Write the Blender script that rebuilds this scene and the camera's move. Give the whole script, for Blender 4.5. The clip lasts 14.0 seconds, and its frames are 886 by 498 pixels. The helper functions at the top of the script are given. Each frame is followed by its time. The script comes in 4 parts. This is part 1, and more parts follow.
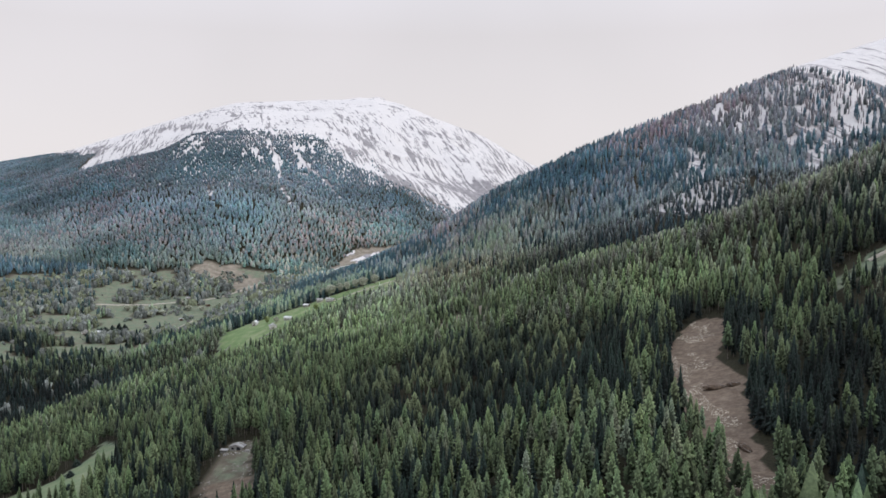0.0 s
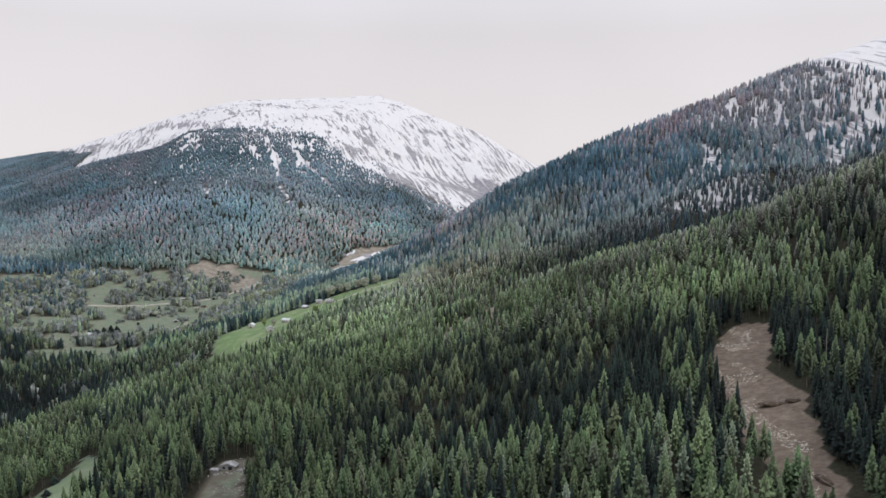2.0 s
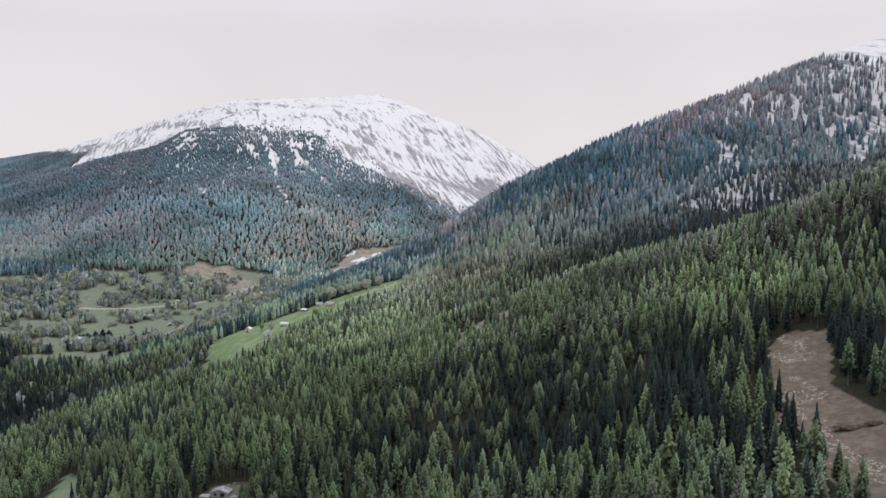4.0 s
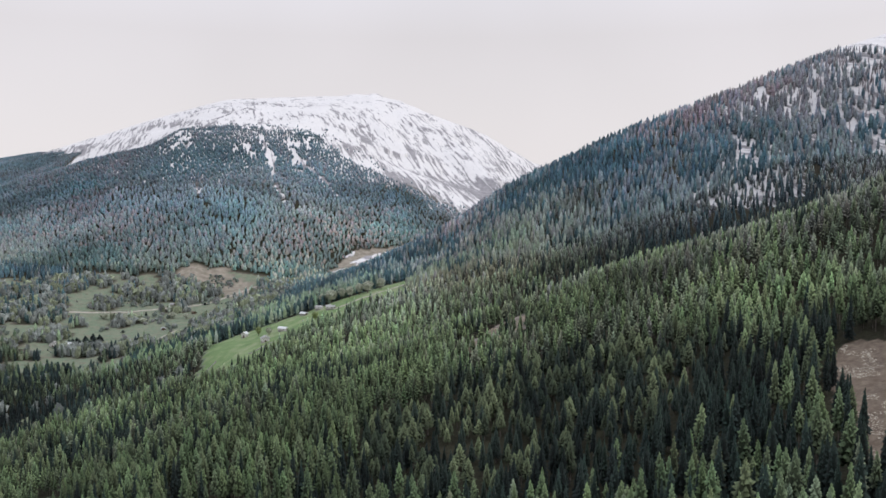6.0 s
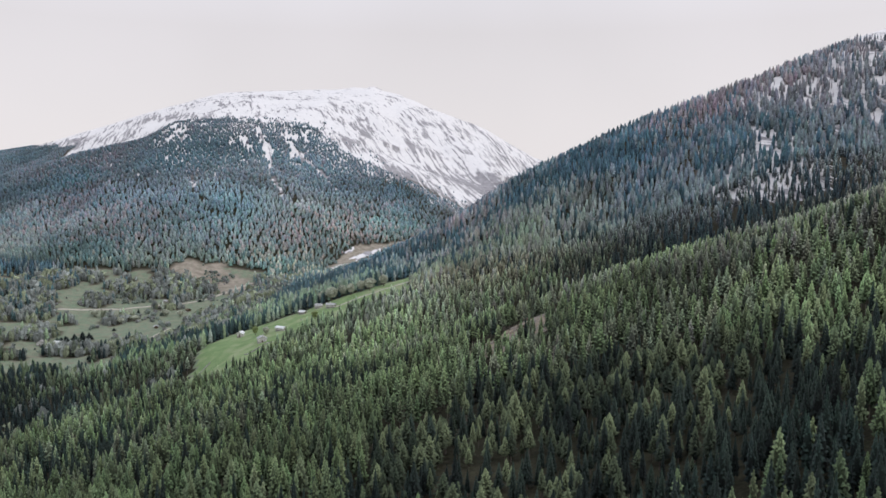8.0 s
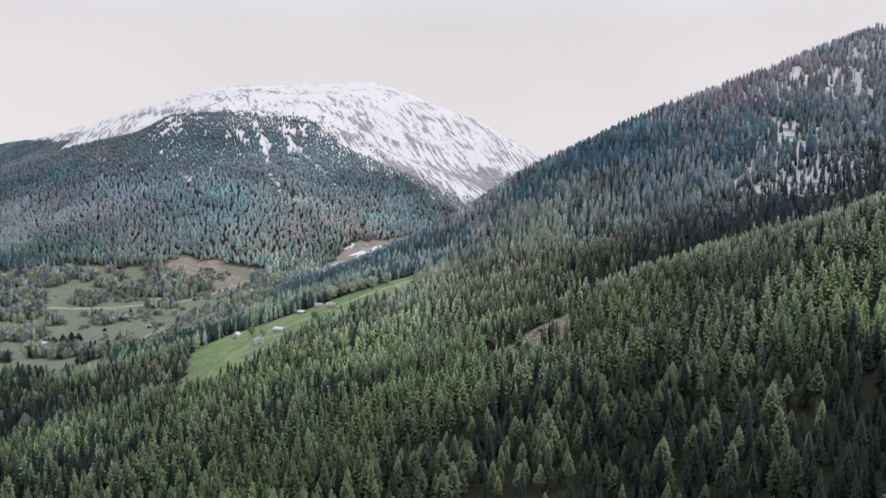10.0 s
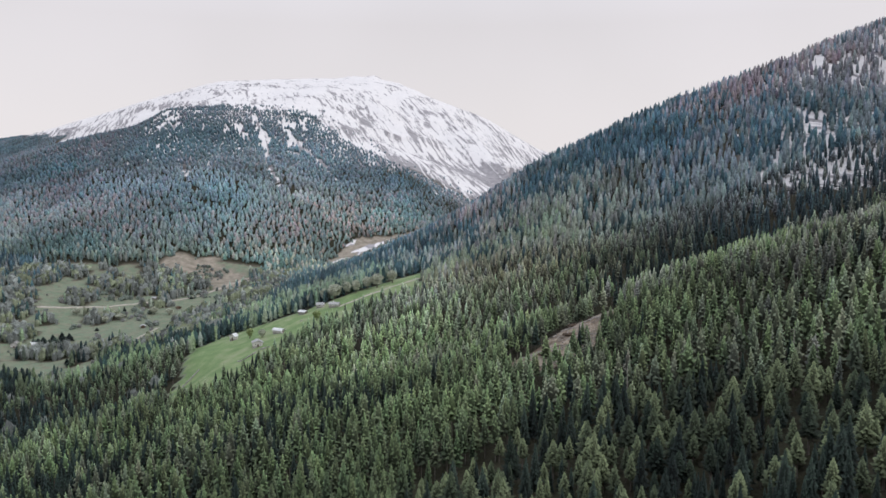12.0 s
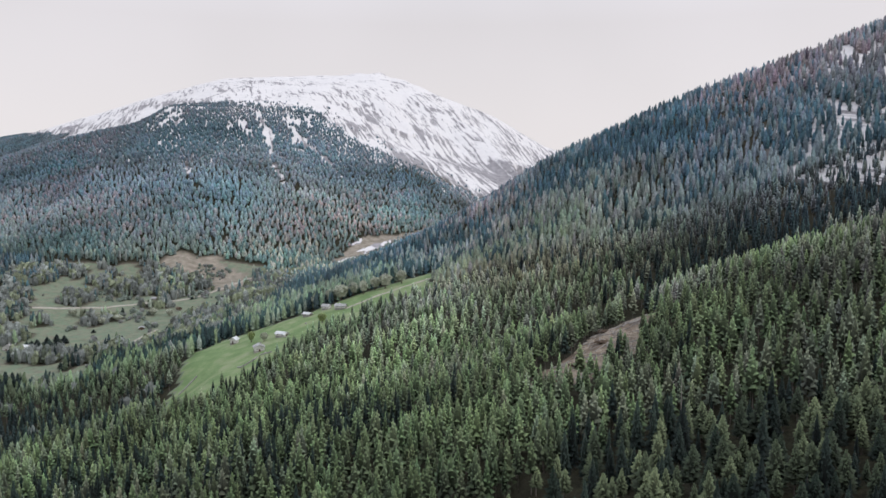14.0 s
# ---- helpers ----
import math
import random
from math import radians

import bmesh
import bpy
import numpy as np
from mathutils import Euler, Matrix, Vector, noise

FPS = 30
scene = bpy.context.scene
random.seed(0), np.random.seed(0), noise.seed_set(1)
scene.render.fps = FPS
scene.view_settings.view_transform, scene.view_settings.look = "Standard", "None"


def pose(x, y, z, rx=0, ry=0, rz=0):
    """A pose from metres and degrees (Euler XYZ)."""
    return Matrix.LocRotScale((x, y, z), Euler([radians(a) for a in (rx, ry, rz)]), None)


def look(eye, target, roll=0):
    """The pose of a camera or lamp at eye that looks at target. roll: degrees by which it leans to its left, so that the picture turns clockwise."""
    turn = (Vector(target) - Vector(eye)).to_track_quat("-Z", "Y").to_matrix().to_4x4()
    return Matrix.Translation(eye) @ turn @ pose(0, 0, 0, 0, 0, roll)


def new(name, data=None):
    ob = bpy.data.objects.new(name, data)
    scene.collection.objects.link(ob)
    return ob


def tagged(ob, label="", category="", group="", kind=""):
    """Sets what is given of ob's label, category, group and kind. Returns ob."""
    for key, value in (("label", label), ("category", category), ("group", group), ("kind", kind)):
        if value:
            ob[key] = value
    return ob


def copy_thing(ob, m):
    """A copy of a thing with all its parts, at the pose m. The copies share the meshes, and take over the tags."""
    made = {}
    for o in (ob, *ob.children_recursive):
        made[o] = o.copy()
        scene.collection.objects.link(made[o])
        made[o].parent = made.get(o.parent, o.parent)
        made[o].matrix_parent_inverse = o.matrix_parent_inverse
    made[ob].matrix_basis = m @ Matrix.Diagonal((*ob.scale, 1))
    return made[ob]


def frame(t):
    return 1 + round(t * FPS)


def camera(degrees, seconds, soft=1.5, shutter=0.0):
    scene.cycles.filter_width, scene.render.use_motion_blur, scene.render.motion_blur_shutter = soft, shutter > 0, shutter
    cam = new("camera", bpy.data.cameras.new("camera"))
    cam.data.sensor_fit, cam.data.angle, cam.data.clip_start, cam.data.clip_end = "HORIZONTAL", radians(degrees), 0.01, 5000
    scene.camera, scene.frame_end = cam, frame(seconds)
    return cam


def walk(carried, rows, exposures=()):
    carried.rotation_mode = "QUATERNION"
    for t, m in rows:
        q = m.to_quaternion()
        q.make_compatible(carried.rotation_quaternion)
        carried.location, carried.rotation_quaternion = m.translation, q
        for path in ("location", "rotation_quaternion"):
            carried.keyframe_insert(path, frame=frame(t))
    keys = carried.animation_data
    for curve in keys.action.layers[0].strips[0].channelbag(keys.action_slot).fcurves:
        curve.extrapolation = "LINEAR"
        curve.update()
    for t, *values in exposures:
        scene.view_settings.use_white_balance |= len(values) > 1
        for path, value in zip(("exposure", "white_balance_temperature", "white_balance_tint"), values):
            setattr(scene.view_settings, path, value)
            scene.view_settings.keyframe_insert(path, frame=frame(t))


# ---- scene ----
def aim(x, y, z, yaw, pitch, roll):
    """The camera at a place, turned to the left of +y by yaw and up by pitch, in degrees."""
    return pose(x, y, z, 90 + pitch, 0, yaw) @ pose(0, 0, 0, 0, 0, roll)


cam = camera(60.1, 14.0, soft=1.6)
walk(cam, [
    (0.0, aim(0.00, 0.00, 200.00, -0.006, -3.991, 0.105)),
    (0.5, aim(-1.64, 8.95, 199.05, -0.055, -3.979, 0.128)),
    (1.0, aim(-3.31, 17.83, 198.15, -0.082, -3.980, 0.132)),
    (1.5, aim(-5.01, 26.65, 197.28, -0.104, -3.987, 0.146)),
    (2.0, aim(-6.75, 35.44, 196.44, -0.111, -3.978, 0.158)),
    (2.5, aim(-8.52, 44.20, 195.64, -0.136, -3.979, 0.123)),
    (3.0, aim(-10.33, 52.96, 194.87, -0.159, -3.966, 0.113)),
    (5.5, aim(-19.85, 97.00, 191.34, -0.381, -3.836, 0.014)),
    (6.0, aim(-21.83, 105.91, 190.69, -0.433, -3.850, -0.048)),
    (6.5, aim(-23.83, 114.85, 190.04, -0.489, -3.886, -0.066)),
    (7.0, aim(-25.84, 123.83, 189.40, -0.551, -3.941, -0.034)),
    (7.5, aim(-27.85, 132.84, 188.76, -0.612, -4.043, 0.014)),
    (8.0, aim(-29.86, 141.89, 188.12, -0.646, -4.176, 0.094)),
    (10.5, aim(-39.61, 187.34, 184.83, -0.856, -4.475, 0.131)),
    (11.0, aim(-41.43, 196.40, 184.13, -0.856, -4.532, 0.148)),
    (11.5, aim(-43.17, 205.41, 183.40, -0.861, -4.636, 0.115)),
    (12.0, aim(-44.84, 214.36, 182.65, -0.856, -4.693, 0.125)),
    (12.5, aim(-46.41, 223.23, 181.88, -0.771, -4.721, 0.147)),
    (13.0, aim(-47.87, 231.99, 181.07, -0.704, -4.747, 0.128)),
    (13.5, aim(-49.21, 240.63, 180.23, -0.627, -4.761, 0.167)),
    (14.0, aim(-50.41, 249.11, 179.35, -0.498, -4.746, 0.139)),
])

# ---- sky and light ----
SUN_HIGH, SUN_ROUND = radians(46), radians(105)
world = bpy.data.worlds.new("overcast_sky")
scene.world = world
world.use_nodes = True
wn, wl = world.node_tree.nodes, world.node_tree.links
wn.clear()
w_out, w_bg = wn.new("ShaderNodeOutputWorld"), wn.new("ShaderNodeBackground")
w_sky = wn.new("ShaderNodeTexSky")
w_sky.sky_type, w_sky.sun_disc = "NISHITA", False
w_sky.sun_elevation, w_sky.sun_rotation = SUN_HIGH, SUN_ROUND
w_sky.air_density, w_sky.dust_density = 1.0, 4.0
w_dim = wn.new("ShaderNodeMix")
w_dim.data_type, w_dim.blend_type = "RGBA", "MULTIPLY"
w_dim.inputs[0].default_value = 1.0
w_dim.inputs[7].default_value = (0.1, 0.1, 0.1, 1)
wl.new(w_sky.outputs[0], w_dim.inputs[6])
w_co = wn.new("ShaderNodeTexCoord")
w_noise = wn.new("ShaderNodeTexNoise")
w_noise.inputs["Scale"].default_value, w_noise.inputs["Detail"].default_value = 2.2, 3
wl.new(w_co.outputs["Generated"], w_noise.inputs["Vector"])
w_ramp = wn.new("ShaderNodeValToRGB")
w_ramp.color_ramp.elements[0].position, w_ramp.color_ramp.elements[0].color = 0.3, (0.86, 0.815, 0.822, 1)
w_ramp.color_ramp.elements[1].position, w_ramp.color_ramp.elements[1].color = 0.75, (0.95, 0.90, 0.917, 1)
wl.new(w_noise.outputs["Fac"], w_ramp.inputs[0])
w_sep = wn.new("ShaderNodeSeparateXYZ")
wl.new(w_co.outputs["Generated"], w_sep.inputs[0])
w_up = wn.new("ShaderNodeMix")
w_up.data_type, w_up.blend_type = "RGBA", "MULTIPLY"
w_tone = wn.new("ShaderNodeValToRGB")
for k, (at, tone) in enumerate(((0.0, (1.02, 1.02, 1.02)), (0.2, (0.9, 0.905, 0.92)), (0.75, (1.4, 1.6, 1.9)))):
    spot = w_tone.color_ramp.elements[0] if k == 0 else w_tone.color_ramp.elements.new(at)
    spot.position, spot.color = at, (*tone, 1)
w_tone.color_ramp.elements.remove(w_tone.color_ramp.elements[-1])
w_up.inputs[0].default_value = 1.0
wl.new(w_sep.outputs["Z"], w_tone.inputs[0])
wl.new(w_tone.outputs[0], w_up.inputs[7])
wl.new(w_ramp.outputs[0], w_up.inputs[6])
w_mix = wn.new("ShaderNodeMix")
w_mix.data_type = "RGBA"
w_mix.inputs[0].default_value = 0.9
wl.new(w_dim.outputs[2], w_mix.inputs[6])
wl.new(w_up.outputs[2], w_mix.inputs[7])
wl.new(w_mix.outputs[2], w_bg.inputs[0])
w_bg.inputs[1].default_value = 1.0
wl.new(w_bg.outputs[0], w_out.inputs[0])

sun = new("sun", bpy.data.lights.new("sun", "SUN"))
sun.data.energy, sun.data.angle, sun.data.color = 1.05, radians(11), (0.99, 0.98, 0.97)
way = Vector((math.sin(SUN_ROUND) * math.cos(SUN_HIGH), math.cos(SUN_ROUND) * math.cos(SUN_HIGH), math.sin(SUN_HIGH)))
sun.matrix_world = look(tuple(way * 400 + Vector((0, 300, 200))), (0, 300, 200))


# ---- materials ----
def shader(name, rough_value=0.85, specular=0.2):
    m = bpy.data.materials.new(name)
    m.use_nodes = True
    nodes, links = m.node_tree.nodes, m.node_tree.links
    bsdf = nodes["Principled BSDF"]
    bsdf.inputs["Roughness"].default_value = rough_value
    bsdf.inputs["Specular IOR Level"].default_value = specular
    return m, nodes, links, bsdf


def noise_at(nodes, links, scale, detail=4.0, stretch=None, turn=(0, 0, 0), rough_value=0.55):
    """World-space noise: scale is waves per metre."""
    geo, tex = nodes.new("ShaderNodeNewGeometry"), nodes.new("ShaderNodeTexNoise")
    tex.inputs["Scale"].default_value, tex.inputs["Detail"].default_value = scale, detail
    tex.inputs["Roughness"].default_value = rough_value
    source = geo.outputs["Position"]
    if stretch:
        mapping = nodes.new("ShaderNodeMapping")
        mapping.vector_type = "TEXTURE"
        mapping.inputs["Rotation"].default_value = [radians(a) for a in turn]
        mapping.inputs["Scale"].default_value = stretch
        links.new(source, mapping.inputs[0])
        source = mapping.outputs[0]
    links.new(source, tex.inputs["Vector"])
    return tex.outputs["Fac"]


def ramp(nodes, links, value, stops):
    r = nodes.new("ShaderNodeValToRGB")
    e = r.color_ramp.elements
    while len(e) < len(stops):
        e.new(0.5)
    for k, (at, colour) in enumerate(stops):
        e[k].position, e[k].color = at, (*colour, 1)
    links.new(value, r.inputs[0])
    return r.outputs[0]


def blend(nodes, links, fac, a, b, kind="MIX"):
    mix = nodes.new("ShaderNodeMix")
    mix.data_type, mix.blend_type = "RGBA", kind
    for socket, v in ((mix.inputs[0], fac), (mix.inputs[6], a), (mix.inputs[7], b)):
        if isinstance(v, (int, float)):
            socket.default_value = v
        elif isinstance(v, tuple):
            socket.default_value = (*v, 1)
        else:
            links.new(v, socket)
    return mix.outputs[2]


def calc(nodes, links, kind, a, b=0.5, clamp=False):
    n = nodes.new("ShaderNodeMath")
    n.operation, n.use_clamp = kind, clamp
    for socket, v in zip(n.inputs, (a, b)):
        if isinstance(v, (int, float)):
            socket.default_value = v
        else:
            links.new(v, socket)
    return n.outputs[0]


def relief(nodes, links, bsdf, value, strength, distance):
    b = nodes.new("ShaderNodeBump")
    b.inputs["Strength"].default_value, b.inputs["Distance"].default_value = strength, distance
    links.new(value, b.inputs["Height"])
    links.new(b.outputs[0], bsdf.inputs["Normal"])


def ground_material():
    """Forest floor, grass, bare earth and snow, told apart by the cover that the ground carries."""
    m, n, l, bsdf = shader("ground_cover", 0.92, 0.1)
    att = n.new("ShaderNodeAttribute")
    att.attribute_name = "cover"
    sep = n.new("ShaderNodeSeparateColor")
    l.new(att.outputs["Color"], sep.inputs[0])
    fine, mid, broad = noise_at(n, l, 0.9, 5), noise_at(n, l, 0.11, 5), noise_at(n, l, 0.02, 3)
    litter = ramp(n, l, fine, [(0.3, (0.02, 0.018, 0.012)), (0.55, (0.036, 0.033, 0.02)), (0.75, (0.034, 0.044, 0.02))])
    heath = ramp(n, l, mid, [(0.35, (0.185, 0.158, 0.122)), (0.65, (0.3, 0.255, 0.2))])
    # valley grass, its colour greyed and blued a little for haze
    grass = blend(n, l, broad, (0.115, 0.16, 0.108), (0.155, 0.182, 0.145))
    grass = blend(n, l, ramp(n, l, mid, [(0.4, (0, 0, 0)), (0.64, (1, 1, 1))]), grass, (0.19, 0.188, 0.145))
    lush = n.new("ShaderNodeMapRange")
    lush.inputs["From Min"].default_value, lush.inputs["From Max"].default_value = 0.84, 0.98
    l.new(sep.outputs[0], lush.inputs["Value"])
    spring = ramp(n, l, noise_at(n, l, 0.07, 5), [(0.3, (0.1, 0.165, 0.062)), (0.48, (0.15, 0.222, 0.09)), (0.66, (0.26, 0.28, 0.165))])
    grass = blend(n, l, lush.outputs[0], grass, spring)
    grass = blend(n, l, 0.3, grass, ramp(n, l, fine, [(0.3, (0.10, 0.145, 0.06)), (0.7, (0.24, 0.28, 0.15))]))
    earth = ramp(n, l, noise_at(n, l, 0.35, 6, rough_value=0.7), [(0.3, (0.105, 0.077, 0.056)), (0.5, (0.155, 0.118, 0.087)), (0.66, (0.21, 0.166, 0.124)), (0.78, (0.32, 0.265, 0.205))])
    rock = ramp(n, l, noise_at(n, l, 0.06, 6), [(0.3, (0.19, 0.178, 0.18)), (0.7, (0.33, 0.31, 0.308))])
    snow = ramp(n, l, mid, [(0.3, (0.59, 0.56, 0.54)), (0.7, (0.66, 0.63, 0.6))])
    edge = calc(n, l, "SUBTRACT", noise_at(n, l, 0.16, 5), 0.5)

    def edged(channel, soft, amount):
        v = calc(n, l, "ADD", channel, calc(n, l, "MULTIPLY", edge, amount))
        r = n.new("ShaderNodeMapRange")
        r.interpolation_type = "SMOOTHSTEP"
        r.inputs["From Min"].default_value, r.inputs["From Max"].default_value = 0.5 - soft, 0.5 + soft
        l.new(v, r.inputs["Value"])
        return r.outputs[0]

    colour = litter
    colour = blend(n, l, att.outputs["Alpha"], colour, heath)
    colour = blend(n, l, edged(sep.outputs[0], 0.18, 0.9), colour, grass)
    colour = blend(n, l, edged(sep.outputs[1], 0.16, 0.8), colour, earth)
    # snow fields: broken by rock and heath, in strips down the fall line and in level bands on the heights
    where, parts = n.new("ShaderNodeNewGeometry"), n.new("ShaderNodeSeparateXYZ")
    l.new(where.outputs["Position"], parts.inputs[0])
    lofty = n.new("ShaderNodeMapRange")
    lofty.inputs["From Min"].default_value, lofty.inputs["From Max"].default_value = 440, 560
    l.new(parts.outputs["Z"], lofty.inputs["Value"])
    bands = noise_at(n, l, 0.05, 5, (1.6, 3.4, 0.6), (0, 0, 30), 0.7)
    runs = noise_at(n, l, 0.095, 6, (1.0, 13.0, 7.0), (0, 0, 15), 0.7)
    coarse = noise_at(n, l, 0.012, 4, (1.0, 2.6, 1.0), (0, 0, 13))
    pattern = blend(n, l, calc(n, l, "MULTIPLY", lofty.outputs[0], 0.75), runs, bands)
    broken = calc(n, l, "ADD", calc(n, l, "MULTIPLY", pattern, 0.74), calc(n, l, "MULTIPLY", coarse, 0.34))
    lying = calc(n, l, "ADD", calc(n, l, "SUBTRACT", sep.outputs[2], 0.5), calc(n, l, "MULTIPLY", calc(n, l, "SUBTRACT", 0.535, broken), 5.6))
    r = n.new("ShaderNodeMapRange")
    r.interpolation_type = "SMOOTHSTEP"
    r.inputs["From Min"].default_value, r.inputs["From Max"].default_value = -0.06, 0.06
    l.new(lying, r.inputs["Value"])
    high = n.new("ShaderNodeMapRange")
    high.inputs["From Min"].default_value, high.inputs["From Max"].default_value = 0.14, 0.3
    l.new(sep.outputs[2], high.inputs["Value"])
    colour = blend(n, l, high.outputs[0], colour, rock)
    some = calc(n, l, "GREATER_THAN", sep.outputs[2], 0.12)
    colour = blend(n, l, calc(n, l, "MULTIPLY", r.outputs[0], some), colour, snow)
    l.new(colour, bsdf.inputs["Base Color"])
    relief(n, l, bsdf, calc(n, l, "ADD", fine, calc(n, l, "MULTIPLY", mid, 3.0)), 0.5, 0.5)
    return m


def needle_material(name, from_mesh=True, colour=(0.07, 0.1, 0.03), other=(0.09, 0.13, 0.04)):
    """Conifer needles. Joined woods carry a tint for each tree; single trees vary by their own random number. Both hold
    painted crown shade in the tint.
    """
    m, n, l, bsdf = shader(name, 0.75, 0.25)
    if from_mesh:
        att = n.new("ShaderNodeAttribute")
        att.attribute_name = "tint"
        base = att.outputs["Color"]
    else:
        info = n.new("ShaderNodeObjectInfo")
        att = n.new("ShaderNodeAttribute")
        att.attribute_name = "tint"
        clump = n.new("ShaderNodeTexNoise")
        clump.inputs["Scale"].default_value, clump.inputs["Detail"].default_value = 0.035, 2.0
        l.new(info.outputs["Location"], clump.inputs["Vector"])
        spread = calc(n, l, "MULTIPLY", calc(n, l, "SUBTRACT", clump.outputs["Fac"], 0.5), 3.4)
        pick = calc(n, l, "ADD", calc(n, l, "MULTIPLY", info.outputs["Random"], 0.8), calc(n, l, "ADD", spread, 0.1), True)
        # the mesh tint of a single tree is its painted crown shade
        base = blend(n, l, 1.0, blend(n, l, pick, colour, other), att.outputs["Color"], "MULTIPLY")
    fine = ramp(n, l, noise_at(n, l, 1.5, 3, rough_value=0.62), [(0.3, (0.62, 0.63, 0.66)), (0.5, (0.95, 0.95, 0.95)), (0.7, (1.34, 1.32, 1.27))])
    l.new(blend(n, l, 1.0, base, fine, "MULTIPLY"), bsdf.inputs["Base Color"])
    relief(n, l, bsdf, noise_at(n, l, 7.0, 3), 0.6, 0.3)
    return m


def plain_material(name, dark, light, scale=1.5, rough_value=0.85, stretch=None, bump_by=0.4, specular=0.2):
    m, n, l, bsdf = shader(name, rough_value, specular)
    grain = noise_at(n, l, scale, 5, stretch)
    stain = ramp(n, l, noise_at(n, l, scale * 0.13, 3), [(0.3, (0.75, 0.75, 0.75)), (0.7, (1.1, 1.1, 1.1))])
    l.new(blend(n, l, 1.0, ramp(n, l, grain, [(0.3, dark), (0.7, light)]), stain, "MULTIPLY"), bsdf.inputs["Base Color"])
    relief(n, l, bsdf, grain, bump_by, 0.08)
    return m


GROUND = ground_material()
NEEDLES = needle_material("conifer_needles")
LARCH = needle_material("larch_needles", False, (0.021, 0.036, 0.022), (0.205, 0.246, 0.124))
SPRUCE = needle_material("spruce_needles", False, (0.011, 0.02, 0.016), (0.042, 0.066, 0.048))
BARK = plain_material("bark", (0.07, 0.055, 0.045), (0.19, 0.16, 0.135), 2.5, 0.9, (1, 1, 5))
DEAD_WOOD = plain_material("dead_wood", (0.17, 0.15, 0.13), (0.36, 0.33, 0.29), 2.5, 0.85, (1, 1, 5))
TIMBER = plain_material("weathered_timber", (0.06, 0.04, 0.028), (0.15, 0.10, 0.065), 3.0, 0.8, (3, 3, 0.4))
PLASTER = plain_material("lime_plaster", (0.55, 0.53, 0.49), (0.72, 0.70, 0.66), 1.2, 0.9)
STONE = plain_material("field_stone", (0.20, 0.185, 0.165), (0.42, 0.40, 0.37), 1.6, 0.9)
SLATE = plain_material("stone_slab_roof", (0.14, 0.13, 0.12), (0.34, 0.32, 0.30), 1.4, 0.75, (2, 1, 1))
SHEET = plain_material("pale_sheet_roof", (0.56, 0.56, 0.55), (0.78, 0.78, 0.76), 0.8, 0.5)
GRAVEL = plain_material("gravel_track", (0.28, 0.25, 0.20), (0.46, 0.42, 0.35), 1.2, 0.95)
ROUGH_ROOF = plain_material("rough_slab_roof", (0.2, 0.195, 0.185), (0.52, 0.51, 0.49), 2.2, 0.9)
GLASS = plain_material("dark_pane", (0.02, 0.022, 0.025), (0.04, 0.042, 0.046), 0.7, 0.15, None, 0.0, 0.5)


# ---- helpers for meshes ----
def part(name, bm, material, parent, label=""):
    me = bpy.data.meshes.new(name)
    bm.to_mesh(me)
    bm.free()
    me.materials.append(material)
    ob = new(name, me)
    ob.parent = parent
    return tagged(ob, label)


def thing(name, m, label, category, group="", kind=""):
    ob = new(name)
    ob.matrix_world = m
    return tagged(ob, label, category, group, kind)


def mesh_of(name, verts, faces, materials, tint=None, which=None, attribute="tint"):
    """A mesh of triangles from arrays; tint: a colour for each corner point; which: a material number for each face."""
    me = bpy.data.meshes.new(name)
    verts, faces = np.asarray(verts, np.float32), np.asarray(faces, np.int32)
    sides = faces.shape[1]
    me.vertices.add(len(verts))
    me.vertices.foreach_set("co", verts.ravel())
    me.loops.add(faces.size)
    me.loops.foreach_set("vertex_index", faces.ravel())
    me.polygons.add(len(faces))
    me.polygons.foreach_set("loop_start", np.arange(len(faces), dtype=np.int32) * sides)
    for mat in materials:
        me.materials.append(mat)
    if which is not None:
        me.polygons.foreach_set("material_index", np.asarray(which, np.int32))
    me.update(calc_edges=True)
    if tint is not None:
        a = me.attributes.new(attribute, "FLOAT_COLOR", "POINT")
        a.data.foreach_set("color", np.asarray(tint, np.float32).ravel())
    return me


# ---- the lie of the land ----
def lattice(ix, iy, seed):
    n = np.sin(ix * 127.1 + iy * 311.7 + seed * 74.7) * 43758.5453
    return n - np.floor(n)


def value_noise(x, y, size, seed=0):
    """Smooth noise from -1 to 1 with bumps of about the given size in metres."""
    u, v = np.asarray(x, float) / size, np.asarray(y, float) / size
    iu, iv = np.floor(u), np.floor(v)
    fu, fv = u - iu, v - iv
    fu, fv = fu * fu * (3 - 2 * fu), fv * fv * (3 - 2 * fv)
    low = lattice(iu, iv, seed) * (1 - fu) + lattice(iu + 1, iv, seed) * fu
    high = lattice(iu, iv + 1, seed) * (1 - fu) + lattice(iu + 1, iv + 1, seed) * fu
    return (low * (1 - fv) + high * fv) * 2 - 1


def rough(x, y, size, seed=0):
    return (value_noise(x, y, size, seed) + 0.5 * value_noise(x, y, size * 0.47, seed + 1)
            + 0.25 * value_noise(x, y, size * 0.21, seed + 2)) / 1.75


def soft_max(a, b, r):
    return 0.5 * (a + b + np.sqrt((a - b) ** 2 + r * r))


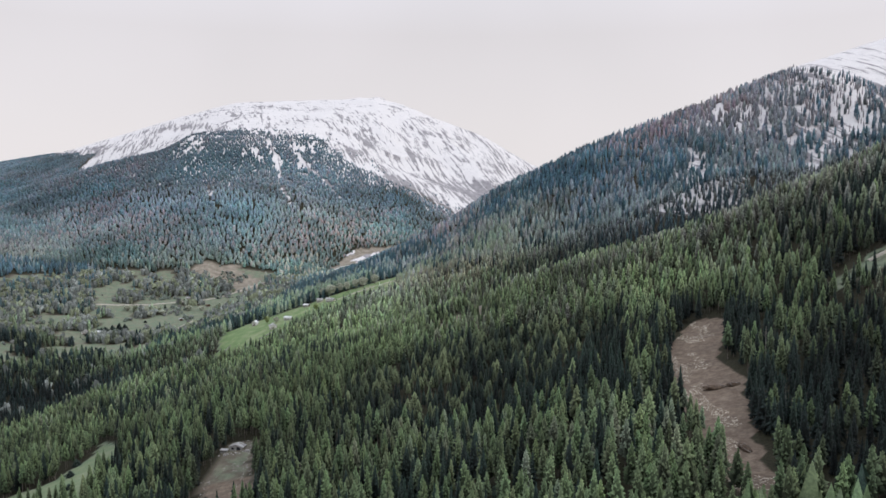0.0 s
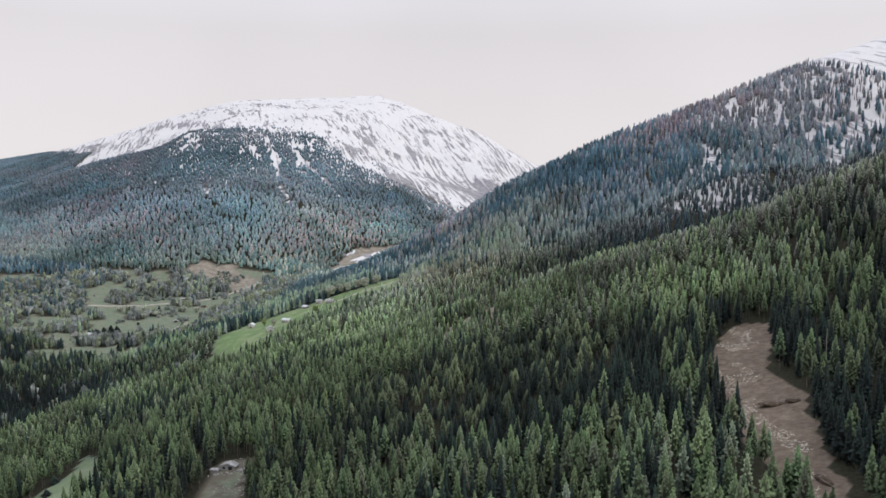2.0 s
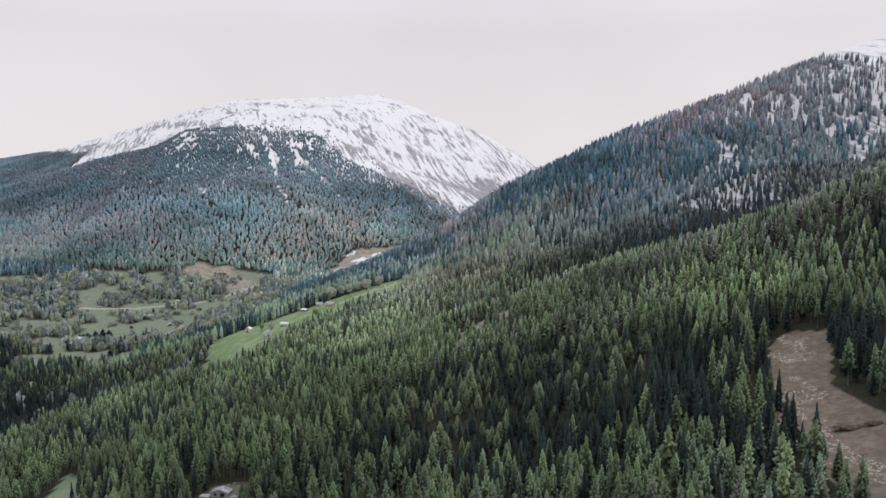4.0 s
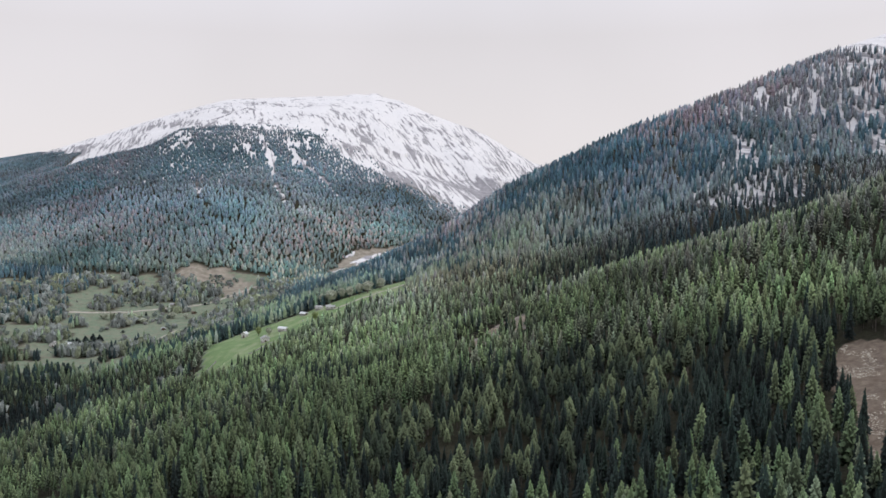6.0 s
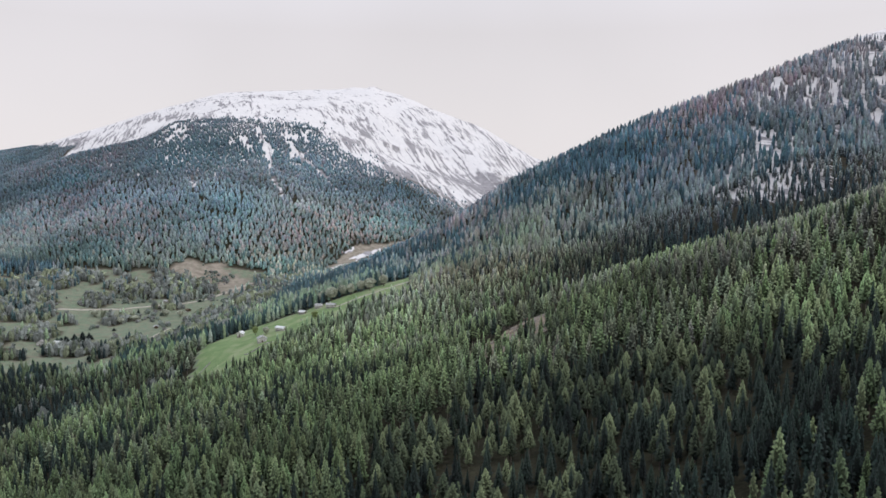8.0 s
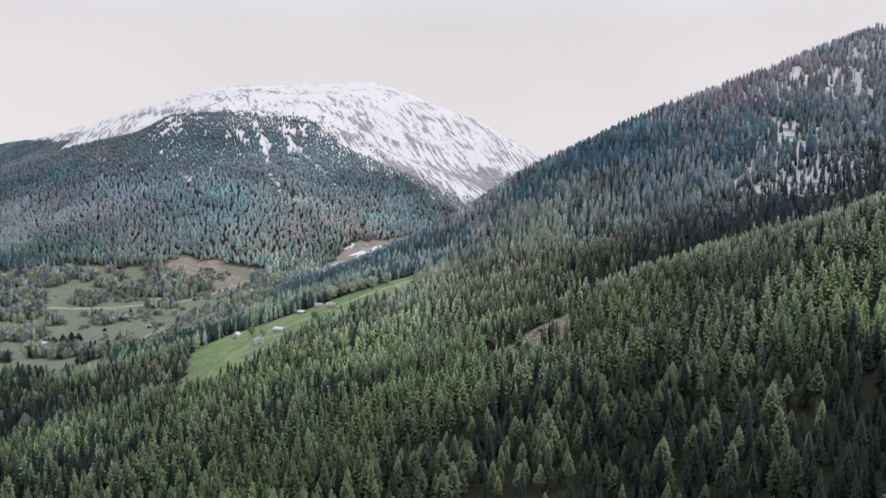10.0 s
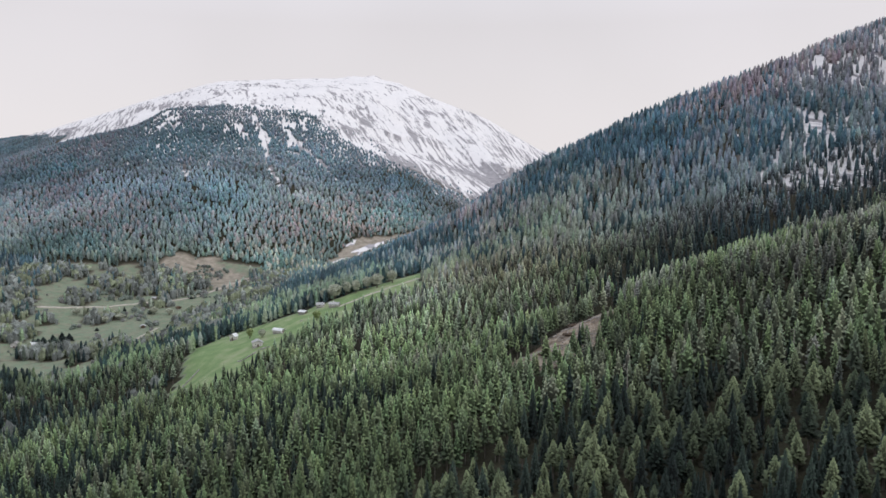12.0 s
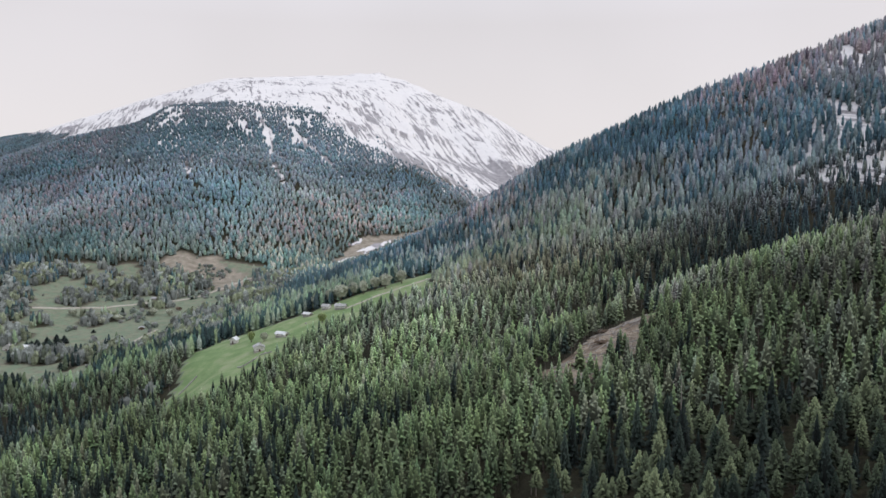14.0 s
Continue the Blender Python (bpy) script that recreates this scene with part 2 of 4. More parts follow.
def along(x, y, line):
    """For each place: distance from a line of (x, y, z) corners, height of the nearest place on it, side (+1 is to the left of its run)."""
    best, high, side = np.full(np.shape(x), 1e9), np.zeros(np.shape(x)), np.zeros(np.shape(x))
    for (ax, ay, az), (bx, by, bz) in zip(line, line[1:]):
        dx, dy = bx - ax, by - ay
        s = np.clip(((x - ax) * dx + (y - ay) * dy) / (dx * dx + dy * dy), 0, 1)
        d = np.hypot(x - ax - s * dx, y - ay - s * dy)
        near = d < best
        best = np.where(near, d, best)
        high = np.where(near, az + s * (bz - az), high)
        side = np.where(near, np.sign(dx * (y - ay) - dy * (x - ax)), side)
    return best, high, side


def bump(x, y, cx, cy, rx, ry, turn=0.0):
    c, s = np.cos(np.radians(turn)), np.sin(np.radians(turn))
    u, v = (x - cx) * c + (y - cy) * s, (y - cy) * c - (x - cx) * s
    return np.exp(-(u / rx) ** 2 - (v / ry) ** 2)


RIGHT_RIDGE = [(-190, 1560, 58), (-50, 1500, 92), (48, 1400, 156), (160, 1240, 230), (270, 1150, 285), (396, 1100, 332),
               (496, 1100, 381), (664, 1150, 436), (900, 1350, 508), (1300, 1700, 640), (2200, 2300, 760)]
FRONT_SPUR = [(-1900, 1800, 50), (-1500, 1850, 110), (-1096, 1900, 204), (-785, 1923, 294), (-540, 1950, 338), (-330, 2120, 350)]
SNOW_DOME = [(-3100, 3480, 290), (-1870, 3240, 330), (-1560, 3180, 376), (-1320, 3220, 455), (-1080, 3240, 532), (-870, 3240, 584), (-630, 3240, 592), (-300, 3290, 608), (-215, 3300, 596),
             (-60, 3360, 545), (188, 3360, 450), (386, 3360, 334), (670, 3480, 200), (1080, 3720, 260)]


def beyond(x, y):
    """1 past the edge where the near slope drops to the valley floor, else 0."""
    return np.clip(((y - 562) * 134 - (x + 331) * 125) / 183 / 45, 0, 1) * np.clip((-195 - x) / 30, 0, 1) * np.clip((800 - y) / 70, 0, 1)


def height(x, y):
    """The height of the bare ground, in metres."""
    x, y = np.asarray(x, float), np.asarray(y, float)
    cx, cy = np.clip(x, -900, 420), np.clip(y, -400, 1700)
    near = 102 + 0.27 * cx + 0.012 * (cy - 500)
    near = near + 0.3 * np.clip(cx - 160, 0, 260) * np.clip((640 - y) / 120, 0, 1)
    near = near + 16 * bump(x, y, 165, 500, 160, 70, -48) - 16 * bump(x, y, 90, 665, 190, 45, 18)
    near = near + 8 * bump(x, y, -120, 420, 60, 130) - 8 * bump(x, y, 15, 345, 50, 60) + 11 * bump(x, y, -130, 880, 110, 70, 40)
    near = near - 14 * beyond(x, y)
    d, h, side = along(x, y, RIGHT_RIDGE)
    lift = 14 * value_noise(x, y, 170, 5) * np.clip(d / 150, 0, 1)
    right = h - np.where(side < 0, 0.46, 0.3) * (np.sqrt(d * d + 900) - 30) + lift
    floor = 12 + 0.1 * np.clip(y - 950, -1200, 600) + 0.02 * np.clip(y - 1550, 0, 500) + 0.16 * np.clip(-440 - x, 0, 700) + 3 * value_noise(x, y, 120, 9)
    d, h, side = along(x, y, FRONT_SPUR)
    spur = h - np.where(side < 0, 0.43, 0.16) * (np.sqrt(d * d + 1600) - 40) + 12 * value_noise(x, y, 190, 12) * np.clip(d / 200, 0, 1) - 8
    d, h, side = along(x, y, SNOW_DOME)
    steep = 0.2 + 0.14 * np.clip((x + 400) / 400, 0, 1) + 0.13 * np.clip((-650 - x) / 300, 0, 1)
    gully = value_noise(0.91 * x + 0.41 * y, 0.06 * y, 62, 14) * 11 * np.clip(d / 250, 0, 1) * np.clip((x + 500) / 300, 0, 1)
    dome = h - np.where(side < 0, steep, 0.35) * (np.sqrt(d * d + 400) - 20) - 0.2 * np.clip(d - 1250, 0, 2000) + gully + 10 * rough(x, y, 130, 21) * np.clip(d / 120, 0.3, 1)
    dome = dome + 14 * bump(x, y, -272, 3280, 26, 60) + 7 * bump(x, y, -350, 3260, 40, 70)
    z = soft_max(near, floor, 14)
    z = soft_max(z, right, 14)
    z = soft_max(z, soft_max(spur, dome, 20), 14)
    return z + 2.2 * rough(x, y, 60, 30)

# Clearings, meadows and tracks, as outlines on the plan
PISTE = [(133, 381), (138, 372), (127, 343), (119, 320), (114, 291), (109, 273), (101, 244), (95, 222), (91, 206), (88, 184), (78, 178), (80, 205), (82, 228), (83, 250), (84, 272),
         (89, 294), (94, 318), (102, 341), (112, 362), (122, 377)]
SCRUB = [(111, 273), (115, 272), (109, 246), (104, 224), (100, 206), (96, 206), (99, 222), (104, 244)]
HUT_CLEARING = [(-106, 366), (-92, 366), (-84, 330), (-72, 290), (-76, 262), (-96, 262), (-102, 290), (-103, 311), (-105, 342)]
LOWER_MEADOW = [(-212, 474), (-181, 428), (-164, 384), (-160, 336), (-206, 334), (-242, 385), (-210, 402), (-203, 424)]
FELLED = [(32, 624), (46, 620), (50, 600), (47, 576), (40, 558), (30, 544), (16, 533), (0, 528), (-13, 533), (-14, 548), (4, 560), (16, 582), (26, 610)]
UPPER_PASTURE = [(175, 347), (179, 355), (188, 360), (198, 360), (212, 361), (228, 361), (217, 344), (199, 337), (184, 342)]
CREST_MEADOW = [(-222, 700), (-250, 894), (-205, 872), (-154, 866), (-125, 882), (-56, 930), (-48, 834), (-81, 812), (-108, 796), (-133, 770), (-148, 738), (-162, 706), (-170, 668), (-184, 648), (-206, 656)]
GLADE = [(44, 640), (58, 660), (58, 622), (51, 585), (42, 573), (41, 600)]
VALLEY_MEADOWS = [
    [(-480, 890), (-490, 990), (-500, 1090), (-540, 1180), (-489, 1230), (-430, 1225), (-350, 1240), (-296, 1250), (-290, 1200), (-300, 1130), (-335, 1090),
     (-310, 984), (-330, 955), (-372, 1000), (-385, 960), (-378, 905), (-400, 880)],
]
GROVE = [(-475, 1204), (-440, 1182), (-372, 1206), (-345, 1262), (-395, 1290), (-440, 1256)]
DRY_SLOPE = [(-434, 1300), (-396, 1332), (-364, 1345), (-300, 1285), (-286, 1245), (-327, 1225), (-358, 1262), (-391, 1278), (-422, 1283)]
RIVER_BED = [(-205, 1360), (-185, 1440), (-165, 1500), (-110, 1535), (-50, 1560), (-60, 1540), (-105, 1500), (-135, 1450), (-160, 1380), (-190, 1340)]


# Snow-filled gullies in the far wood: corners and half width
GULLIES = [
    [(-445, 1965, 9), (-400, 1843, 10), (-378, 1772, 9), (-355, 1698, 7), (-324, 1619, 4)],
    [(-373, 1925, 6), (-323, 1838, 6), (-275, 1791, 5), (-234, 1725, 3)],
    [(-594, 1934, 9), (-619, 1860, 8), (-621, 1815, 3)],
    [(-499, 1629, 4), (-469, 1559, 3)],
    [(-480, 1901, 5), (-421, 1798, 5), (-393, 1760, 3)],
    [(520, 1000, 5), (498, 950, 8), (466, 907, 10), (427, 862, 9), (395, 838, 8)],
    [(-158, 1400, 4), (-158, 1440, 10), (-145, 1468, 11), (-120, 1488, 7), (-90, 1504, 6), (-66, 1522, 5)],
]
HOUSE_SPOTS = [(-175, 781), (-208, 842), (-165, 811), (-139, 862), (-126, 850), (-151, 852), (-460, 974), (-447, 984), (-334, 966), (-366, 1062), (-395, 1180), (-352, 1140), (-357, 635), (-97, 355)]


def tree_line(x, y):
    """The height at which the wood ends."""
    right = np.interp(x, (430, 486, 500, 520, 540, 600), (400, 372, 364, 352, 332, 315))
    left = 338 + 18 * np.clip((x + 700) / 120, 0, 1) * np.clip((-300 - x) / 60, 0, 1) + 0.02 * np.clip(-x - 500, 0, 1500) - 0.53 * np.clip(x + 330, 0, 420) - 75 * ((y > 2350) & (x > -1320))
    return np.where(y > 1500, left, right) + np.where(y > 1500, 22, 9) * rough(x, y, 150, 60)


RIDGE_PATCHES = [(380, 1025, 0), (345, 985, 0), (300, 915, 0), (262, 840, 0), (246, 790, 0)]


def gaps(x, y, z):
    """True where the high wood opens on to the snow: strips down the fall line, gullies, and all above the tree line."""
    far = y > 1500
    u, v = 0.94 * x - 0.35 * y, 0.35 * x + 0.94 * y
    strips = 0.62 * value_noise(u, 0.16 * v, 5.5, 167) + 0.5 * value_noise(u + 0.2 * v, 0.3 * v, 9, 168)
    away, _, _ = along(x, y, RIDGE_PATCHES)
    band = np.exp(-(away / 38) ** 2)
    top = bump(x, y, 458, 975, 62, 85)
    limit = 0.6 - 0.46 * band - 0.85 * top - 0.35 * bump(x, y, 515, 920, 40, 70) - 0.14 * bump(x, y, 265, 992, 40, 40)
    near_gap = (strips > limit) & (x > 215) & (z > 165)
    runs = 0.8 * value_noise(x + 0.1 * y, 0.18 * y, 8, 69) + 0.3 * value_noise(x, 0.3 * y, 45, 70)
    zone = np.clip((z - 215) / 90, 0, 1) * np.clip((x + 760) / 160, 0, 1) * np.clip((-60 - x) / 160, 0, 1)
    far_gap = (runs > 0.86 - 0.5 * zone) & (z > 200)
    open_ground = np.where(far, far_gap, near_gap) | (z > tree_line(x, y) + np.where(far, 4, 2))
    for line in GULLIES:
        off, size, _ = along(x, y, line)
        open_ground |= off + 5 * value_noise(x, y, 13, 72) < size * (0.8 + 0.5 * value_noise(x, y, 45, 73))
    return open_ground


def inside(x, y, ring, ragged=4.0):
    x = x + ragged * value_noise(x, y, 17, 40) + 0.4 * ragged * value_noise(x, y, 6, 42)
    y = y + ragged * value_noise(x, y, 19, 41)
    found = np.zeros(np.shape(x), bool)
    for (ax, ay), (bx, by) in zip(ring, ring[1:] + ring[:1]):
        if ay != by:
            found ^= ((ay > y) != (by > y)) & (x < (bx - ax) * (y - ay) / (by - ay) + ax)
    return found


def covers(x, y, z):
    """How much grass, bare earth, snow and heath lies at each place, from 0 to 1."""
    grass, earth = np.zeros(np.shape(x)), np.zeros(np.shape(x))
    for ring in (LOWER_MEADOW, CREST_MEADOW, GLADE):
        grass = np.where(inside(x, y, ring), 0.9 if ring is LOWER_MEADOW else 1.0, grass)
    grass = np.where(inside(x, y, VALLEY_MEADOWS[0]), 0.62, grass)
    earth = np.where(inside(x, y, PISTE, 2.0) | inside(x, y, FELLED, 4.0), 1.0, earth)
    dry = inside(x, y, HUT_CLEARING, 3.0) | inside(x, y, DRY_SLOPE, 8.0) | inside(x, y, RIVER_BED, 6.0)
    grass = np.where(inside(x, y, UPPER_PASTURE, 2.0), 0.6, grass)
    # scattered glades on the valley floor
    valley = (y > 850) & (y < 1340) & (x < -230) & (z < 75)
    grass = np.where(valley & (rough(x, y, 70, 50) > 0.16), 0.6, grass)
    grass = np.where(valley & (rough(x, y, 48, 52) > 0.26) | inside(x, y, GROVE, 8.0), 0.2, grass)
    earth = np.where(dry, np.where(y < 320, 0.62, 0.3), earth)
    grass = np.where(dry, np.where(y > 1200, 0.34, 0.42), grass)
    # snow: whole above the tree line, under the trees of the high wood
    far = y > 1500
    snow = np.clip((z - tree_line(x, y)) / 40 + 0.5, 0, 1) * np.where(far, 0.74 + 0.1 * np.clip((z - 460) / 100, -0.8, 1), 0.86)
    snow = np.where(far & (x > -260), snow - 0.26 * np.clip((440 - z) / 160, 0, 1) * (snow > 0.4), snow)
    away, _, _ = along(x, y, RIDGE_PATCHES)
    under = np.clip(0.2 * np.clip((z - 230) / 40, 0, 1) + 1.5 * np.exp(-(away / 42) ** 2) + 1.8 * bump(x, y, 470, 960, 90, 100), 0, 1) * np.clip((z - 175) / 25, 0, 1) * 0.76
    snow = np.maximum(snow, np.where(far, 0.7 * np.clip((z - 200) / 60, 0, 1) * np.clip((x + 1000) / 250, 0, 1), under))
    for line in GULLIES:
        away, size, _ = along(x, y, line)
        snow = np.where(away + 5 * value_noise(x, y, 13, 72) < size * (0.8 + 0.5 * value_noise(x, y, 45, 73)), 0.72, snow)
    bed = inside(x, y, RIVER_BED, 6.0) & (rough(x, y, 30, 70) > 0.12)
    snow = np.where(bed, 0.9, snow)
    dry = np.where(dry & (y < 500), 0.45, dry)
    heath = np.maximum(np.maximum(np.clip((z - 150) / 120, 0, 1) * 0.2, dry), 0.55 * (valley & (grass > 0.5)))
    return grass, earth, snow, heath


def graded(stops):
    """Places along an axis: from each (start, step) onwards in that step."""
    out = []
    for (a, step), (b, _) in zip(stops, stops[1:]):
        out.append(np.arange(a, b, step))
    return np.concatenate(out + [[stops[-1][0]]])


def build_ground():
    xs = graded([(-3600, 90), (-1700, 20), (-620, 9), (-250, 4), (250, 6), (620, 24), (1900, 90), (3600, 1)])
    ys = graded([(-1500, 90), (-100, 14), (190, 4), (420, 5), (700, 7), (1120, 10), (1500, 14), (2300, 17), (3500, 80), (4500, 1)])
    x, y = np.meshgrid(xs, ys)
    z = height(x, y)
    grass, earth, snow, heath = covers(x, y, z)
    verts = np.stack([x, y, z], -1).reshape(-1, 3)
    nx, ny = len(xs), len(ys)
    k = (np.arange(ny - 1)[:, None] * nx + np.arange(nx - 1)[None]).ravel()
    faces = np.stack([k, k + 1, k + nx + 1, k + nx], 1)
    tint = np.stack([grass, earth, snow, heath], -1).reshape(-1, 4)
    me = mesh_of("ground", verts, faces, [GROUND], tint, attribute="cover")
    me.polygons.foreach_set("use_smooth", np.ones(len(faces), bool))
    tagged(new("ground", me), "mountain valley ground of meadow, forest floor, bare earth and snow", "ground", kind="structure")


build_ground()


# ---- trees ----
def spire(kind, seed, boughs, sides=5, trunk=True):
    """A conifer one unit high with a crown one unit in radius: points, triangles, 1 for a face of the trunk, and a
    brightness at each point (shade painted in: dark inside and below, light at the tips and top)."""
    rng = np.random.default_rng(seed)
    # fresh holds the painted light and shade, a factor on the tint
    pts, tris, wood, fresh = [], [], [], []

    def add(corners, faces, of_wood, shading=None):
        base = len(pts)
        pts.extend(corners)
        tris.extend([[base + i for i in f] for f in faces])
        wood.extend([of_wood] * len(faces))
        fresh.extend(shading or [1.0] * len(corners))

    start = {"spruce": 0.12 + 0.1 * (seed % 2), "larch": 0.26 + 0.13 * (seed % 2)}[kind]
    lean = rng.uniform(-0.12, 0.12, 2)
    broad = math.sqrt(74 / boughs)
    if trunk:
        ring = [(0.07 * math.cos(a), 0.07 * math.sin(a)) for a in (0.3, 2.4, 4.5)]
        add([(*p, -0.04) for p in ring] + [(lean[0] * 0.8, lean[1] * 0.8, 0.93)], [(0, 1, 3), (1, 2, 3), (2, 0, 3)], 1)

    def reach(h):
        s = (h - start) / (1 - start)
        power = {"spruce": 0.88, "larch": 0.74}[kind]
        return (1 - s) ** power * min(1, 0.74 + s * 1.6)

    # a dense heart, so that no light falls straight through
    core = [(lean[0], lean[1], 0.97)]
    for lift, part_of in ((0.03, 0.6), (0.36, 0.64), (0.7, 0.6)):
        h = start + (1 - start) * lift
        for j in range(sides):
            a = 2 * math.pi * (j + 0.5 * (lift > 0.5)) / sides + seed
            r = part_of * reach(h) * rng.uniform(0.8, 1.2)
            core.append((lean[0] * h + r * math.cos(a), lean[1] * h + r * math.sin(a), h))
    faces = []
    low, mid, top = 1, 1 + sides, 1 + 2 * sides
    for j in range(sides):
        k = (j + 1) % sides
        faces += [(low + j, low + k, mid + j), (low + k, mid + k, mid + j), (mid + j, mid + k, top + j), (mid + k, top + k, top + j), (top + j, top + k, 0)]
    # inner shade painted into the heart, darkest low in the crown
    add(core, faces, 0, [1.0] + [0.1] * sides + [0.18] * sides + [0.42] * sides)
    # boughs wind up the trunk, more of them where the crown is wide
    for i in range(boughs):
        s = ((i + rng.uniform(0.1, 0.9)) / boughs) ** 1.12
        h = start + (0.97 - start) * s
        a = 2.399963 * i + rng.uniform(-0.5, 0.5)
        r = max(0.1, reach(h) * rng.uniform(0.68, 1.22))
        w = (r * rng.uniform(0.17, 0.27) + 0.045) * broad
        drop = {"spruce": 0.06, "larch": 0.03}[kind] * (0.4 + r) - 0.03 * s + rng.uniform(-0.015, 0.015)
        c, d = math.cos(a), math.sin(a)
        ox, oy = lean[0] * h, lean[1] * h
        m, wing = 0.6 * r, 0.025 + 0.028 * r
        # shade painted along the bough: dark root, light tip, lighter higher up
        add([(ox + 0.15 * r * c, oy + 0.15 * r * d, h + 0.035), (ox + m * c - w * d, oy + m * d + w * c, h - 0.5 * drop - wing),
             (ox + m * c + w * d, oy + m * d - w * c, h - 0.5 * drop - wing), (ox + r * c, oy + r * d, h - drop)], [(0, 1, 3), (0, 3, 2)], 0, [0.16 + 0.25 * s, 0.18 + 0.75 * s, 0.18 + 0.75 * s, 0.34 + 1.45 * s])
    # topmost shoots painted brightest, as if lit from above
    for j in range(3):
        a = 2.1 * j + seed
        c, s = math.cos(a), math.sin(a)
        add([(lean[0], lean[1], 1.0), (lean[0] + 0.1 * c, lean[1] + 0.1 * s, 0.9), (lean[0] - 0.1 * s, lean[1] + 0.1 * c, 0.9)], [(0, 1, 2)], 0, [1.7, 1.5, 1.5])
    return np.array(pts), np.array(tris), np.array(wood), np.array(fresh)


def bush(seed, leaves=28):
    """A round, bare-twigged or fresh-leaved shrub of many small clumps."""
    rng = np.random.default_rng(seed)
    pts, tris = [], []
    # a dense heart
    rings = [(0.0, 0.7), (0.33, 0.88), (0.72, 0.66)]
    heart = [(r * rng.uniform(0.75, 1.1) * math.cos(1.047 * j), r * rng.uniform(0.75, 1.1) * math.sin(1.047 * j), h) for h, r in rings for j in range(6)]
    for i in range(2):
        for j in range(6):
            a, b, c, d = 6 * i + j, 6 * i + (j + 1) % 6, 6 * i + 6 + j, 6 * i + 6 + (j + 1) % 6
            for f in ((a, b, c), (b, d, c)):
                tris.append([len(pts), len(pts) + 1, len(pts) + 2])
                pts += [np.array(heart[q]) for q in f]
    for j in range(6):
        tris.append([len(pts), len(pts) + 1, len(pts) + 2])
        pts += [np.array(heart[12 + j]), np.array(heart[12 + (j + 1) % 6]), np.array((0, 0, 0.9))]
    inner = len(tris)
    for _ in range(leaves):
        d = rng.normal(size=3)
        d /= np.linalg.norm(d)
        d[2] = abs(d[2])
        at = d * rng.uniform(0.55, 1.0) * (1, 1, 0.55) + (0, 0, 0.38)
        u, v = rng.normal(size=3), rng.normal(size=3)
        b = len(pts)
        size = rng.uniform(0.22, 0.4) * max(0.42, math.sqrt(20 / leaves))
        pts += [at + u * size * (1, 1, 0.5), at - u * size * (1, 1, 0.5) * 0.6 + v * size * 0.6, at - v * size * (1, 1, 0.5)]
        tris.append([b, b + 1, b + 2])
    pts = np.array(pts)
    pts[:, 2] = np.clip(pts[:, 2], -0.05, 1.05)
    # inner shade painted in: heart darker than the leaves, which vary at random
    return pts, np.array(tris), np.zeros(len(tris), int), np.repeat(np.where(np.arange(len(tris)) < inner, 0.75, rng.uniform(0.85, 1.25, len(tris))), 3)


def far_spire(seed, sides, boughs):
    """A tree seen from far off: a dense heart with ragged boughs standing out of it."""
    rng = np.random.default_rng(seed)
    pts, tris, fresh = [], [], []
    def reach(h):
        return (1 - h) ** 0.58 * min(1, 0.62 + 1.3 * h)

    # the heart of the crown, with shade painted in below its bright tip
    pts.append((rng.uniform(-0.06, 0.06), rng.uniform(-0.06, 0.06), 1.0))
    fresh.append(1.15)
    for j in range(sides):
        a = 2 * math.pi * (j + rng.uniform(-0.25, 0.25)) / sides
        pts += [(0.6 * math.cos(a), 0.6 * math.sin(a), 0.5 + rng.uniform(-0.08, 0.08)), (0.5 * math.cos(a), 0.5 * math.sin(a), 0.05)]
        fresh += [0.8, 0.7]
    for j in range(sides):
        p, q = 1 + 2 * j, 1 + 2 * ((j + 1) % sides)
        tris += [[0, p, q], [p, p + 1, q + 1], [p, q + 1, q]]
    # boughs that stand out of it at all heights, painted lighter towards the lit top
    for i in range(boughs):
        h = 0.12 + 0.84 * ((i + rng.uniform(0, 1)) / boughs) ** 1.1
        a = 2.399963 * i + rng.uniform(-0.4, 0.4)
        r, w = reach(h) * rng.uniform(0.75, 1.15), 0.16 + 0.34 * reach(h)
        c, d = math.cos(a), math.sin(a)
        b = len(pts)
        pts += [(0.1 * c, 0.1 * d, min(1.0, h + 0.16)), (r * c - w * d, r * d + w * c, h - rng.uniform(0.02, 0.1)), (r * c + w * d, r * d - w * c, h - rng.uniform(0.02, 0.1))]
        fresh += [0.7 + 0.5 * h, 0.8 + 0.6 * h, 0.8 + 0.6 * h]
        tris.append([b, b + 1, b + 2])
    return np.array(pts), np.array(tris), np.zeros(len(tris), int), np.array(fresh)


